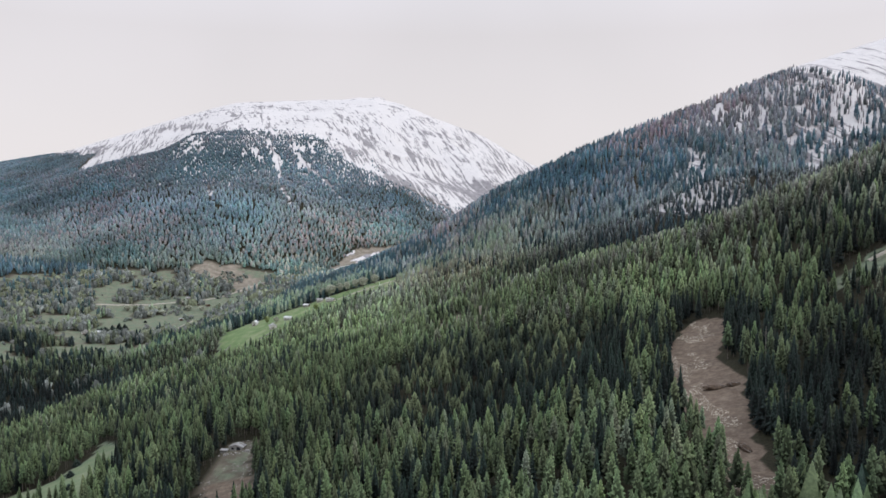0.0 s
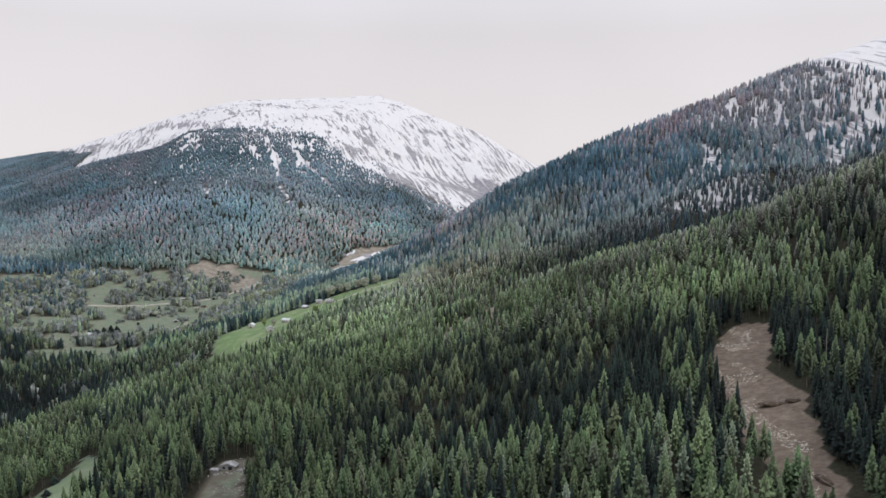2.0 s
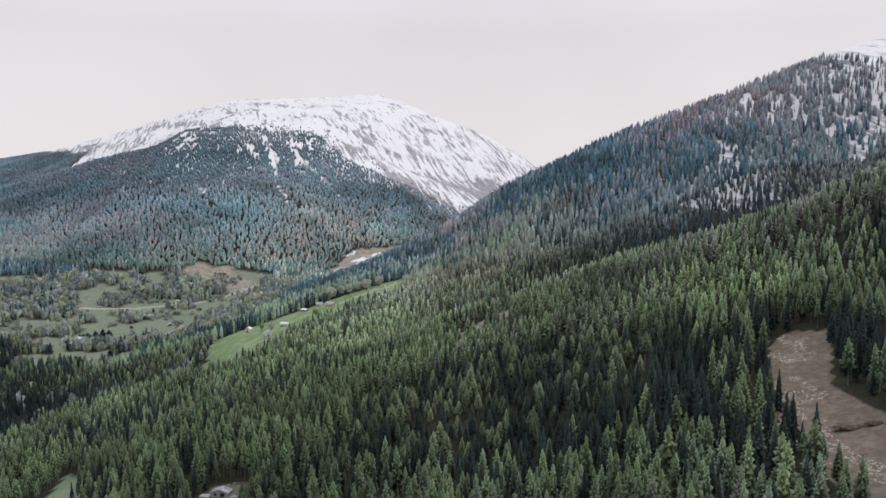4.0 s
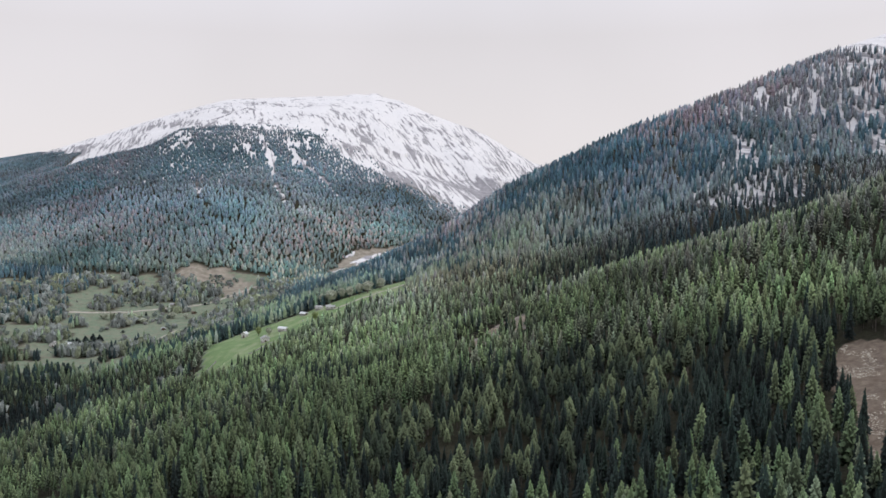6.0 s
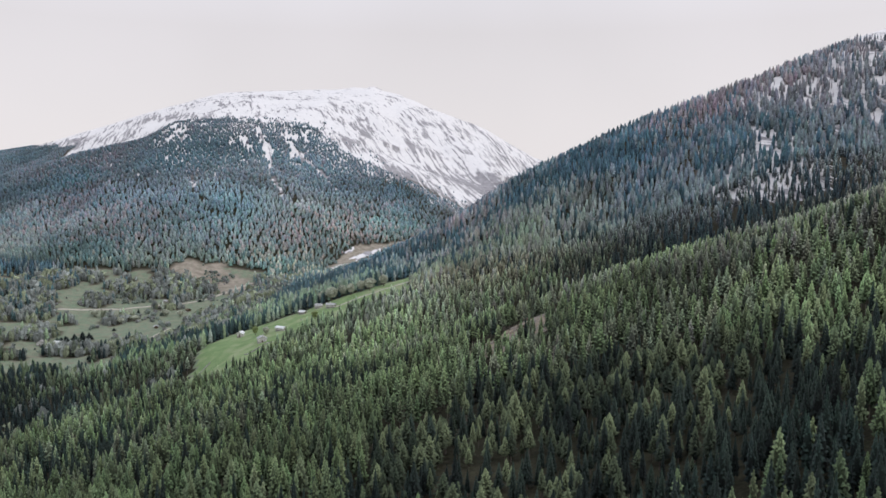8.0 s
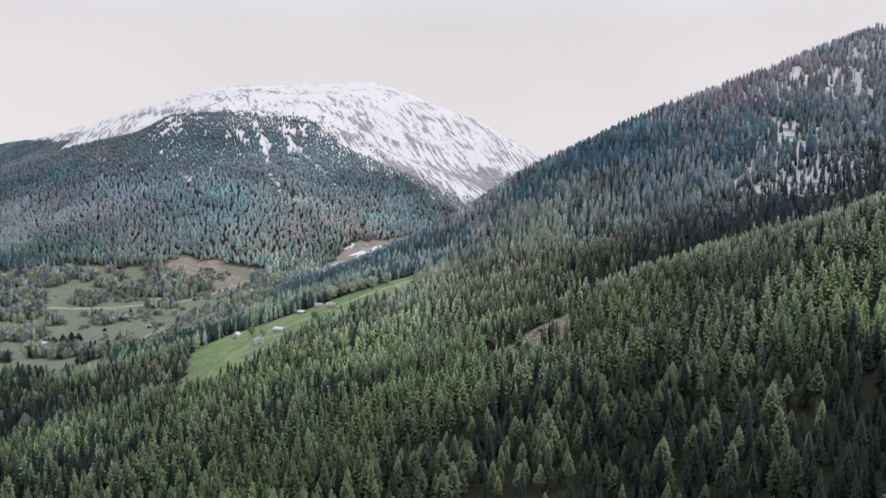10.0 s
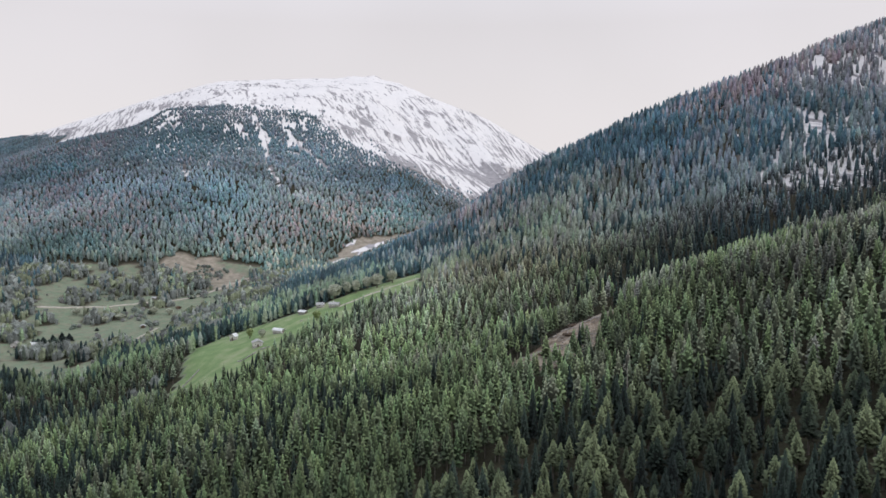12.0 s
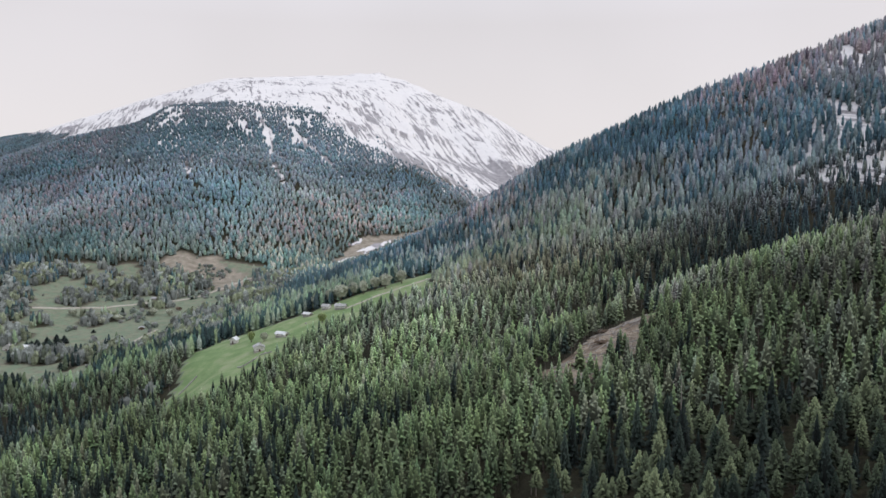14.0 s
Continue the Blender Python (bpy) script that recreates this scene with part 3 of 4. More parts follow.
def stand_of(name, groups, label):
    """One joined wood. groups: (template, places, heights, radii, turns, tints)."""
    all_v, all_f, all_t, all_w, base = [], [], [], [], 0
    for (pts, tris, wood, fresh), place, tall, wide, turn, tint in groups:
        if not len(place):
            continue
        c, s = np.cos(turn)[:, None], np.sin(turn)[:, None]
        x = (pts[None, :, 0] * c - pts[None, :, 1] * s) * wide[:, None] + place[:, None, 0]
        y = (pts[None, :, 0] * s + pts[None, :, 1] * c) * wide[:, None] + place[:, None, 1]
        z = pts[None, :, 2] * tall[:, None] + place[:, None, 2]
        v = np.stack([x, y, z], -1).reshape(-1, 3)
        f = (tris[None] + (np.arange(len(place)) * len(pts))[:, None, None]).reshape(-1, 3) + base
        all_v.append(v)
        all_f.append(f)
        # fresh multiplies in the light and shade painted on each template point
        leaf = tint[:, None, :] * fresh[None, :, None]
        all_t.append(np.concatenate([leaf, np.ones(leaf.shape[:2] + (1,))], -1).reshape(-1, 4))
        all_w.append(np.tile(wood, len(place)))
        base += len(v)
    me = mesh_of(name, np.concatenate(all_v), np.concatenate(all_f), [NEEDLES, BARK], np.concatenate(all_t), np.concatenate(all_w))
    return tagged(new(name, me), label, "forest", kind="stuff")


def scatter(x0, x1, y0, y1, step, seed):
    """Places where a tree may stand, on a loose grid, with their ground."""
    rng = np.random.default_rng(seed)
    x, y = np.meshgrid(np.arange(x0, x1, step), np.arange(y0, y1, step))
    x = (x + rng.uniform(-0.48, 0.48, x.shape) * step).ravel()
    y = (y + rng.uniform(-0.48, 0.48, y.shape) * step).ravel()
    z = height(x, y)
    grass, earth, snow, heath = covers(x, y, z)
    chance = rng.uniform(size=x.shape)
    keep = (grass < 0.4) & (earth < 0.4) & (heath < 0.9) & (chance > 0.03) & (~gaps(x, y, z) | (chance > np.where((y < 1500) & (z < tree_line(x, y)), 0.84, 0.965)))
    keep &= z < tree_line(x, y) + 30
    for hx, hy in HOUSE_SPOTS:
        keep &= np.hypot(x - hx, (y - hy + 5) / 1.5) > 10
    # gaps between the crowns
    keep &= value_noise(x, y, 23, 80) > np.where(y < 700, -0.8, -0.9)
    return x[keep], y[keep], z[keep], rng


def tints(x, y, z, rng, larch):
    """The colour of each tree: fresh or still bare larches, dark spruces, with distance haze painted in as bluer,
    greyer, paler tints up the valley.
    """
    n = len(x)
    far_side = (y > 1500) | ((y > 1280) & (x < -40))
    fresh = np.clip(0.62 + 0.55 * value_noise(x, y, 60, 90) - (z - 120) / 160 - np.clip((y - 560) / 900, 0, 1) + 0.35 * np.clip((500 - y) / 120, 0, 1) - 0.7 * bump(x, y, 280, 600, 120, 150), 0, 1)[:, None]
    pick = rng.uniform(size=(n, 1))
    green, grey = np.array([[0.14, 0.19, 0.09]]), np.array([[0.172, 0.183, 0.142]])
    col = np.where(larch[:, None], np.where(pick < fresh, green, np.where(pick < fresh + 0.45, (green + grey) / 1.9, grey)), np.array([[0.024, 0.042, 0.032]]))
    # share of distance haze painted into each tree's tint
    haze = np.clip(np.clip((y - 640) / 560 + 0.45 * np.clip((x - 100) / 80, 0, 1) * np.clip((y - 670) / 80, 0, 1), 0, 1) + 0.22 * beyond(x, y), 0, 1)[:, None] * np.clip(0.4 + (z - 40) / 110, 0.4, 1)[:, None]
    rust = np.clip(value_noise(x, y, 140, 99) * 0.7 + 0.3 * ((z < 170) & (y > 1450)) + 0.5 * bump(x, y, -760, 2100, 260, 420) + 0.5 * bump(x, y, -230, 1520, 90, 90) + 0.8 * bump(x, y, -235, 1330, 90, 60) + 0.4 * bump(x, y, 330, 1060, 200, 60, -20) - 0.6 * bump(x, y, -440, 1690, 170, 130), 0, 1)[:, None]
    col = np.where(larch[:, None], col * (1 - haze) + np.where(rng.uniform(size=(n, 1)) < rust, np.where(far_side[:, None], np.array([[0.15, 0.15, 0.154]]), np.array([[0.195, 0.174, 0.17]])), np.where(far_side[:, None], np.array([[0.118, 0.154, 0.158]]), np.array([[0.165, 0.178, 0.176]]))) * haze, col * (1 - haze) + np.where(far_side[:, None], np.array([[0.086, 0.133, 0.14]]), np.array([[0.07, 0.117, 0.132]])) * haze)
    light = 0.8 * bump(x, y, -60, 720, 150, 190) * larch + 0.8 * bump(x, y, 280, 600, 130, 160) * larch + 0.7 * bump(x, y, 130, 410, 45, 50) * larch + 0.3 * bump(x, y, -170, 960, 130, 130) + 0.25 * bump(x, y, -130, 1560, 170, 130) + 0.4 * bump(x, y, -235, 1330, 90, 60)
    straw = np.clip(bump(x, y, 30, 765, 55, 50) + 0.7 * bump(x, y, -20, 830, 60, 45), 0, 1) * larch * (rng.uniform(size=n) < 0.75)
    col = col * (1 - straw[:, None]) + np.array([[0.2, 0.192, 0.118]]) * straw[:, None]
    col = col * (1 + light[:, None]) * (1 + haze * np.array([[-0.06, 0.0, 0.1]]))
    # haze again: paler with distance; darker at far left and on the spur's top
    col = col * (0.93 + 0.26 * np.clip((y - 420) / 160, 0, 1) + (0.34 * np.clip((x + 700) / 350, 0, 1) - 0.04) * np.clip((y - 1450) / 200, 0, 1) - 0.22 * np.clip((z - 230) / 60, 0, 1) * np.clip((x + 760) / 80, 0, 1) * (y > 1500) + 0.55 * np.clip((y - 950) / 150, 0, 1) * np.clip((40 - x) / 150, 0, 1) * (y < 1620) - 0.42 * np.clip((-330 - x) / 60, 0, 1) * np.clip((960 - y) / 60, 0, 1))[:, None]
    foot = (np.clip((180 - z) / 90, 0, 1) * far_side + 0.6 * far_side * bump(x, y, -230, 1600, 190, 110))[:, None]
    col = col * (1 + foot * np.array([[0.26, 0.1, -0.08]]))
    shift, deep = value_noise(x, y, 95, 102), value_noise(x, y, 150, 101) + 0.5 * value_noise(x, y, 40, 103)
    col = col * (1 + haze * 0.26 * deep[:, None]) * (1 + haze * shift[:, None] * np.array([[0.14, -0.02, -0.04]]))
    # tone varies from tree to tree, less so where haze is painted in
    return col * (rng.uniform(0.7, 1.4, (n, 1)) * (0.95 + 0.42 * value_noise(x, y, 28, 104)[:, None] + 0.2 * value_noise(x, y, 75, 106)[:, None])) ** (1 - (0.25 + 0.3 * far_side[:, None]) * haze) * rng.uniform(0.93, 1.07, (n, 3))


def is_larch(x, y, z, rng):
    share = 0.66 + 0.5 * value_noise(x, y, 90, 95) + 0.35 * value_noise(x, y, 32, 98) * (y < 1000) + 0.35 * value_noise(x, y, 210, 96) * (y > 1000) - 0.12 * np.clip((y - 900) / 400, 0, 1) - 0.22 * np.clip((x - 40) / 50, 0, 1) * np.clip((480 - y) / 80, 0, 1) - 0.25 * beyond(x, y)
    share = share + 0.4 * bump(x, y, 270, 600, 120, 150) + 0.3 * bump(x, y, 60, 530, 130, 90) + 0.5 * bump(x, y, 130, 400, 45, 45) + 0.4 * bump(x, y, -30, 265, 45, 60) - 0.45 * np.clip((x - 92) / 15, 0, 1) * np.clip((310 - y) / 40, 0, 1) - 0.5 * np.clip((-320 - x) / 60, 0, 1) * (y < 930)
    share = share + 0.35 * bump(x, y, -30, 720, 110, 200) - 0.75 * bump(x, y, 130, 700, 130, 42, 20)
    return rng.uniform(size=len(x)) < share


def grow(name, label, x, y, z, rng, larches, spruces, shrubs=None, tall=(11.5, 19), slim=0.2):
    larch = is_larch(x, y, z, rng)
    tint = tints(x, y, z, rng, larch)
    h = rng.uniform(tall[0], tall[1], len(x)) * (1 + 0.1 * value_noise(x, y, 50, 97))
    h = h * (1 - 0.62 * bump(x, y, -140, 1400, 80, 120)) * (1 - 0.5 * bump(x, y, 192, 318, 36, 26))
    h = h * (1 - 0.42 * np.clip((z - tree_line(x, y) + 60) / 60, 0, 1))
    r = h * slim * rng.uniform(0.8, 1.18, len(x))
    turn = rng.uniform(0, 6.28, len(x))
    which = rng.integers(0, 1000, len(x))
    place = np.stack([x, y, z - 0.3], -1)
    low = np.zeros(len(x), bool)
    if shrubs:
        low = (rng.uniform(size=len(x)) < np.where((z < 70) & (x < -230), np.where(y > 930, 0.75, 0.04), 0.0)) & (y > 700)
        h = np.where(low, rng.uniform(6, 14, len(x)), h)
        r = np.where(low, h * rng.uniform(0.27, 0.38, len(x)), r)
        # a little valley haze put into the leaf colours, greyer and bluer
        leafy = np.where(rng.uniform(size=(len(x), 1)) < 0.35, np.array([[0.265, 0.295, 0.19]]), np.array([[0.245, 0.265, 0.24]]))
        tint = np.where(low[:, None], leafy * rng.uniform(0.7, 1.3, (len(x), 1)) * (1 + 0.3 * value_noise(x, y, 40, 105)[:, None]), tint)
    groups = []
    for kinds, mask in ((larches, larch & ~low), (spruces, ~larch & ~low), (shrubs or [], low)):
        for k, template in enumerate(kinds):
            m = mask & (which % len(kinds) == k)
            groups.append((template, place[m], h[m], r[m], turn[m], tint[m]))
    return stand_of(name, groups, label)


NEAR_LARCH = [spire("larch", 11 + k, 120) for k in range(8)]
NEAR_SPRUCE = [spire("spruce", 31 + k, 120) for k in range(8)]
SLOPE_LARCH = [spire("larch", 111 + k, 66) for k in range(6)]
SLOPE_SPRUCE = [spire("spruce", 131 + k, 66) for k in range(6)]
MID_LARCH = [spire("larch", 51 + k, 26, 4) for k in range(4)]
MID_SPRUCE = [spire("spruce", 61 + k, 26, 4) for k in range(4)]
SIDE_LARCH = [spire("larch", 151 + k, 20, 4) for k in range(4)]
SIDE_SPRUCE = [spire("spruce", 161 + k, 20, 4) for k in range(4)]
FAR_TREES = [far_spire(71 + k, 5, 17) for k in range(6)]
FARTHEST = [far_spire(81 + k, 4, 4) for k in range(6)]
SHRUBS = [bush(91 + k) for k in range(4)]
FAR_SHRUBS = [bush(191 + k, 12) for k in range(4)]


def lone_conifer(kind, template, m, label, group, needles):
    """A tree with its own trunk and crown."""
    pts, tris, wood, fresh = template
    tree = thing(kind + "_tree", Matrix.Identity(4), label, "tree", group)
    # the crown's tint is only its painted light and shade
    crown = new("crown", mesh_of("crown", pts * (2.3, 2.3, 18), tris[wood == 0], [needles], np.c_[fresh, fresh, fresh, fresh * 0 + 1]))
    crown.parent = tree
    bm = bmesh.new()
    bmesh.ops.create_cone(bm, cap_ends=True, segments=7, radius1=0.24, radius2=0.05, depth=17.2, matrix=Matrix.Translation((0, 0, 7.9)))
    part("trunk", bm, BARK, tree)
    tree.matrix_world = m
    return tree


def plant(k, x, y, z, h, r, turn, masters):
    m = Matrix.Translation((x, y, z - 0.2)) @ Matrix.Rotation(turn, 4, "Z") @ Matrix.Diagonal((r / 2.3, r / 2.3, h / 18, 1))
    if masters[k][1]:
        masters[k][0].matrix_world = m
        masters[k][1] = False
        return masters[k][0]
    return copy_thing(masters[k][0], m)


def near_wood():
    """The slope under the camera: the nearest trees stand singly, the rest of the slope is one wood."""
    x, y, z, rng = scatter(-400, 420, 170, 640, 4.8, 3)
    fan = np.abs(x + 0.04 * y) < 0.61 * y + 15
    x, y, z = x[fan], y[fan], z[fan]
    away = np.hypot((x - 15) / 1.15, y - 400)
    larch = is_larch(x, y, z, np.random.default_rng(5))
    single = np.zeros(len(x), bool)
    for mask in (larch, ~larch):
        single[np.where(mask)[0][np.argsort(away[mask])[:300]]] = True
    masters_l = [[lone_conifer("larch", t, Matrix.Identity(4), "slender larch with fresh pale green needles on the wooded slope", "larches on the near slope", LARCH), True] for t in NEAR_LARCH]
    masters_s = [[lone_conifer("spruce", t, Matrix.Identity(4), "dark green spruce with drooping boughs on the wooded slope", "spruces on the near slope", SPRUCE), True] for t in NEAR_SPRUCE]
    for i in np.where(single)[0]:
        h = rng.uniform(10.5, 18.5) * (1 + 0.1 * float(value_noise(x[i], y[i], 50, 97)))
        masters = masters_l if larch[i] else masters_s
        plant(int(rng.integers(0, len(masters))), x[i], y[i], z[i], h, h * (0.168 if larch[i] else 0.15) * rng.uniform(0.8, 1.2), rng.uniform(0, 6.28), masters)
    rest = ~single
    a, b = rest & (y < 440), rest & (y >= 440)
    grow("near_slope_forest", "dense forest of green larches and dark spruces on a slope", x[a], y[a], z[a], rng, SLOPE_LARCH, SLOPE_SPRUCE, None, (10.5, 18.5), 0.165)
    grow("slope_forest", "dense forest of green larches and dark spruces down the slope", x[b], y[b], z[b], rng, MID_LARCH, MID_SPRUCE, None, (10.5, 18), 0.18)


def far_woods():
    x, y, z, rng = scatter(-620, 720, 640, 1010, 5.8, 6)
    fan = np.abs(x + 0.04 * y) < 0.64 * y + 30
    x, y, z = x[fan], y[fan], z[fan]
    a, b = y < 830, y >= 830
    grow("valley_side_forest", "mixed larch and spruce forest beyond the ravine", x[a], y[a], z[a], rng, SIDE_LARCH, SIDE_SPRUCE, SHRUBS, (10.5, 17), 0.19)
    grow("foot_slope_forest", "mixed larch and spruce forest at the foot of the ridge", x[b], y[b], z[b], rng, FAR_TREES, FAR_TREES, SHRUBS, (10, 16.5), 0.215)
    x, y, z, rng = scatter(-900, 900, 1010, 1620, 6.4, 7)
    fan = (np.abs(x + 0.02 * y) < 0.62 * y + 30) & (z > -50)
    x, y, z = x[fan], y[fan], z[fan]
    a, b, c = x > -40, (x <= -40) & (y < 1300), (x <= -40) & (y >= 1300)
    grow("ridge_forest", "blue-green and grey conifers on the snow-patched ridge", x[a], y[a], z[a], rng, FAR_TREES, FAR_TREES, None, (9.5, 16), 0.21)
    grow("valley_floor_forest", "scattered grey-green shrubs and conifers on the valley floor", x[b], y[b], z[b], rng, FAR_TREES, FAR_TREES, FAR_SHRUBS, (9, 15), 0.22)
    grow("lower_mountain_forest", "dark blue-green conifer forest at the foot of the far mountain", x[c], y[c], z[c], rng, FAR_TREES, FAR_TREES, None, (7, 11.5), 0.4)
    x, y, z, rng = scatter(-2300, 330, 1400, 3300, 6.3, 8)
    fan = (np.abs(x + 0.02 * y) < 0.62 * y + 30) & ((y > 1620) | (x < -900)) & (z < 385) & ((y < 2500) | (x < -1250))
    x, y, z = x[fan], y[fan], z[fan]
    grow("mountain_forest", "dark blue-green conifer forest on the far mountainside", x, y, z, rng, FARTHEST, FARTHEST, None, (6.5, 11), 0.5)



def bare_larches():
    """Thin leafless larches, close together on the snow below the tree line and along the chute."""
    rng = np.random.default_rng(12)
    x, y = np.meshgrid(np.arange(360, 600, 3.4), np.arange(830, 1120, 3.4))
    x, y = (x + rng.uniform(-1.6, 1.6, x.shape)).ravel(), (y + rng.uniform(-1.6, 1.6, y.shape)).ravel()
    z = height(x, y)
    wish = 0.42 * bump(x, y, 462, 985, 62, 80) + 0.4 * bump(x, y, 440, 1060, 70, 40) + 0.3 * bump(x, y, 525, 960, 40, 40)
    u, v = 0.94 * x - 0.35 * y, 0.35 * x + 0.94 * y
    wish = wish * np.clip(0.75 + 0.9 * value_noise(u, 0.25 * v, 11, 130), 0.1, 1.3)
    keep = (rng.uniform(size=x.shape) < wish) & (z < tree_line(x, y) + 6)
    x, y, z = x[keep], y[keep], z[keep]
    h = rng.uniform(7, 13, len(x)) * (1 - 0.35 * np.clip((z - tree_line(x, y) + 40) / 40, 0, 1))
    tint = np.array([[0.3, 0.265, 0.275]]) * rng.uniform(0.6, 1.25, (len(x), 1))
    which, turn = rng.integers(0, len(FARTHEST), len(x)), rng.uniform(0, 6.28, len(x))
    place = np.stack([x, y, z - 0.3], -1)
    stand_of("bare_larch_wood", [(FARTHEST[k], place[which == k], h[which == k], h[which == k] * 0.095, turn[which == k], tint[which == k]) for k in range(len(FARTHEST))],
             "thin leafless grey larches standing in the snow")


def wood_behind():
    """The slope goes on, wooded, under the path and beside it."""
    x, y, z, rng = scatter(-420, 420, -160, 330, 7.5, 9)
    out = ~((np.abs(x + 0.04 * y) < 0.61 * y + 15) & (y > 170))
    grow("upper_slope_forest", "larch and spruce forest covering the slope below the flight", x[out], y[out], z[out], rng, FARTHEST, FARTHEST, None, (11.5, 19), 0.24)


near_wood()
far_woods()
bare_larches()
wood_behind()


# ---- farmsteads, tracks and what lies about ----
def box(bm, x0, x1, y0, y1, z0, z1):
    made = bmesh.ops.create_cube(bm, size=1)["verts"]
    bmesh.ops.scale(bm, vec=(x1 - x0, y1 - y0, z1 - z0), verts=made)
    bmesh.ops.translate(bm, vec=((x0 + x1) / 2, (y0 + y1) / 2, (z0 + z1) / 2), verts=made)
    return made


def boxed(*sides, soft=0.04):
    bm = bmesh.new()
    box(bm, *sides)
    if soft:
        bmesh.ops.bevel(bm, geom=bm.edges[:], offset=soft, segments=1, affect="EDGES")
    return bm


def gable(w, d, z0, z1, rise):
    """Walls of a house with gable ends, closed, its ridge along y."""
    bm = bmesh.new()
    ends = []
    for y in (-d / 2, d / 2):
        ends.append([bm.verts.new(p) for p in ((-w / 2, y, z0), (w / 2, y, z0), (w / 2, y, z1), (0, y, z1 + rise), (-w / 2, y, z1))])
    a, b = ends
    bm.faces.new(a)
    bm.faces.new(b[::-1])
    for i in range(5):
        j = (i + 1) % 5
        bm.faces.new([a[j], a[i], b[i], b[j]])
    bmesh.ops.recalc_face_normals(bm, faces=bm.faces[:])
    return bm


def slope_slab(w, d, z1, rise, side, over=0.7, thick=0.22):
    """One half of a gable roof, with courses stepped like laid slabs."""
    bm = bmesh.new()
    run = w / 2 + over
    fall = rise * run / (w / 2)
    courses = 5
    for k in range(courses):
        u0, u1 = k / courses, (k + 1) / courses + 0.03
        ring = []
        for y in (-d / 2 - over, d / 2 + over):
            for u, up in ((u0, 0.03), (u1, 0.1), (u1, 0.1 - thick), (u0, 0.03 - thick)):
                ring.append(bm.verts.new((side * u * run, y, z1 + rise - u * fall + 0.12 + up)))
        for f in ((0, 1, 2, 3), (7, 6, 5, 4), (0, 4, 5, 1), (1, 5, 6, 2), (2, 6, 7, 3), (3, 7, 4, 0)):
            bm.faces.new([ring[i] for i in f])
    bmesh.ops.recalc_face_normals(bm, faces=bm.faces[:])
    return bm


def window_at(house, x, y, z, along_x, wide=0.9, high=1.0):
    frame_box = (x - wide / 2, x + wide / 2, y - 0.06, y + 0.06, z, z + high) if along_x else (x - 0.06, x + 0.06, y - wide / 2, y + wide / 2, z, z + high)
    w = part("window", boxed(*frame_box, soft=0.02), PLASTER, house)
    grow_by = 0.02
    if along_x:
        pane = (x - wide / 2 + 0.1, x + wide / 2 - 0.1, y - 0.06 - grow_by, y + 0.06 + grow_by, z + 0.1, z + high - 0.1)
    else:
        pane = (x - 0.06 - grow_by, x + 0.06 + grow_by, y - wide / 2 + 0.1, y + wide / 2 - 0.1, z + 0.1, z + high - 0.1)
    part("pane", boxed(*pane, soft=0), GLASS, w)


def chalet(x, y, turn, w, d, wall, rise, label, walls, roofing, chimney=True, windows=2):
    z = float(height(x, y))
    house = thing("chalet", pose(x, y, z, 0, 0, turn), label, "house", "farmsteads in the valley")
    part("base_wall", boxed(-w / 2 - 0.05, w / 2 + 0.05, -d / 2 - 0.05, d / 2 + 0.05, -2.6, 0.28 * wall), STONE, house, "rubble stone base")
    part("wall", gable(w, d, 0.28 * wall, wall, rise), walls, house)
    for side in (-1, 1):
        part("roof", slope_slab(w, d, wall, rise, side), roofing, house)
    part("door", boxed(-0.6, 0.6, -d / 2 - 0.12, -d / 2 - 0.02, 0.0, 2.1), TIMBER, house, "dark plank door")
    for k in range(windows):
        at = (k + 0.5) / windows * w - w / 2
        window_at(house, at, -d / 2, 0.52 * wall, True, 0.8, 0.8)
        at = (k + 0.5) / windows * d - d / 2
        for side in (-1, 1):
            window_at(house, side * w / 2, at, 0.48 * wall, False, 0.8, 0.8)
    if chimney:
        c = part("chimney", boxed(w * 0.18 - 0.35, w * 0.18 + 0.35, d * 0.15 - 0.35, d * 0.15 + 0.35, wall + 0.1, wall + rise + 0.9), PLASTER, house)
        part("cap", boxed(w * 0.18 - 0.5, w * 0.18 + 0.5, d * 0.15 - 0.5, d * 0.15 + 0.5, wall + rise + 0.9, wall + rise + 1.05), SLATE, c)
    return house


chalet(-175, 781, 20, 6.8, 6.5, 3.4, 1.6, "pale chalet with a weathered roof on the green meadow", PLASTER, ROUGH_ROOF)
chalet(-206, 833, -15, 4.6, 4.8, 3.8, 1.5, "small tall chalet with a pale grey roof at the meadow's edge", PLASTER, SHEET, False, 1)
chalet(-164, 807, 62, 4.6, 8.5, 2.5, 1.2, "long low white barn with a pale roof on the meadow", PLASTER, SHEET, False)
chalet(-139, 861, 75, 4.6, 6, 2.6, 1.3, "low pale barn with a dark slab roof on the crest", PLASTER, ROUGH_ROOF, False, 1)
chalet(-126, 850, 75, 5, 8, 2.6, 1.3, "low chalet with pale walls and dark slab roof on the crest", PLASTER, ROUGH_ROOF)
chalet(-153, 854, 60, 4.4, 6, 2.2, 1.0, "low shed with a pale sheet roof below the meadow's crest", STONE, SHEET, False, 1)
chalet(-460, 974, 10, 6.5, 7.5, 3.8, 1.8, "white plastered farmhouse with a slab roof among dark spruces", PLASTER, SLATE)
chalet(-447, 984, 75, 5, 6, 3.0, 1.4, "small white outbuilding with a sheet roof beside dark spruces", PLASTER, SHEET, False, 1)
chalet(-334, 966, 35, 5, 6, 2.8, 1.5, "pale barn at the end of a gravel path", PLASTER, SLATE, False, 1)
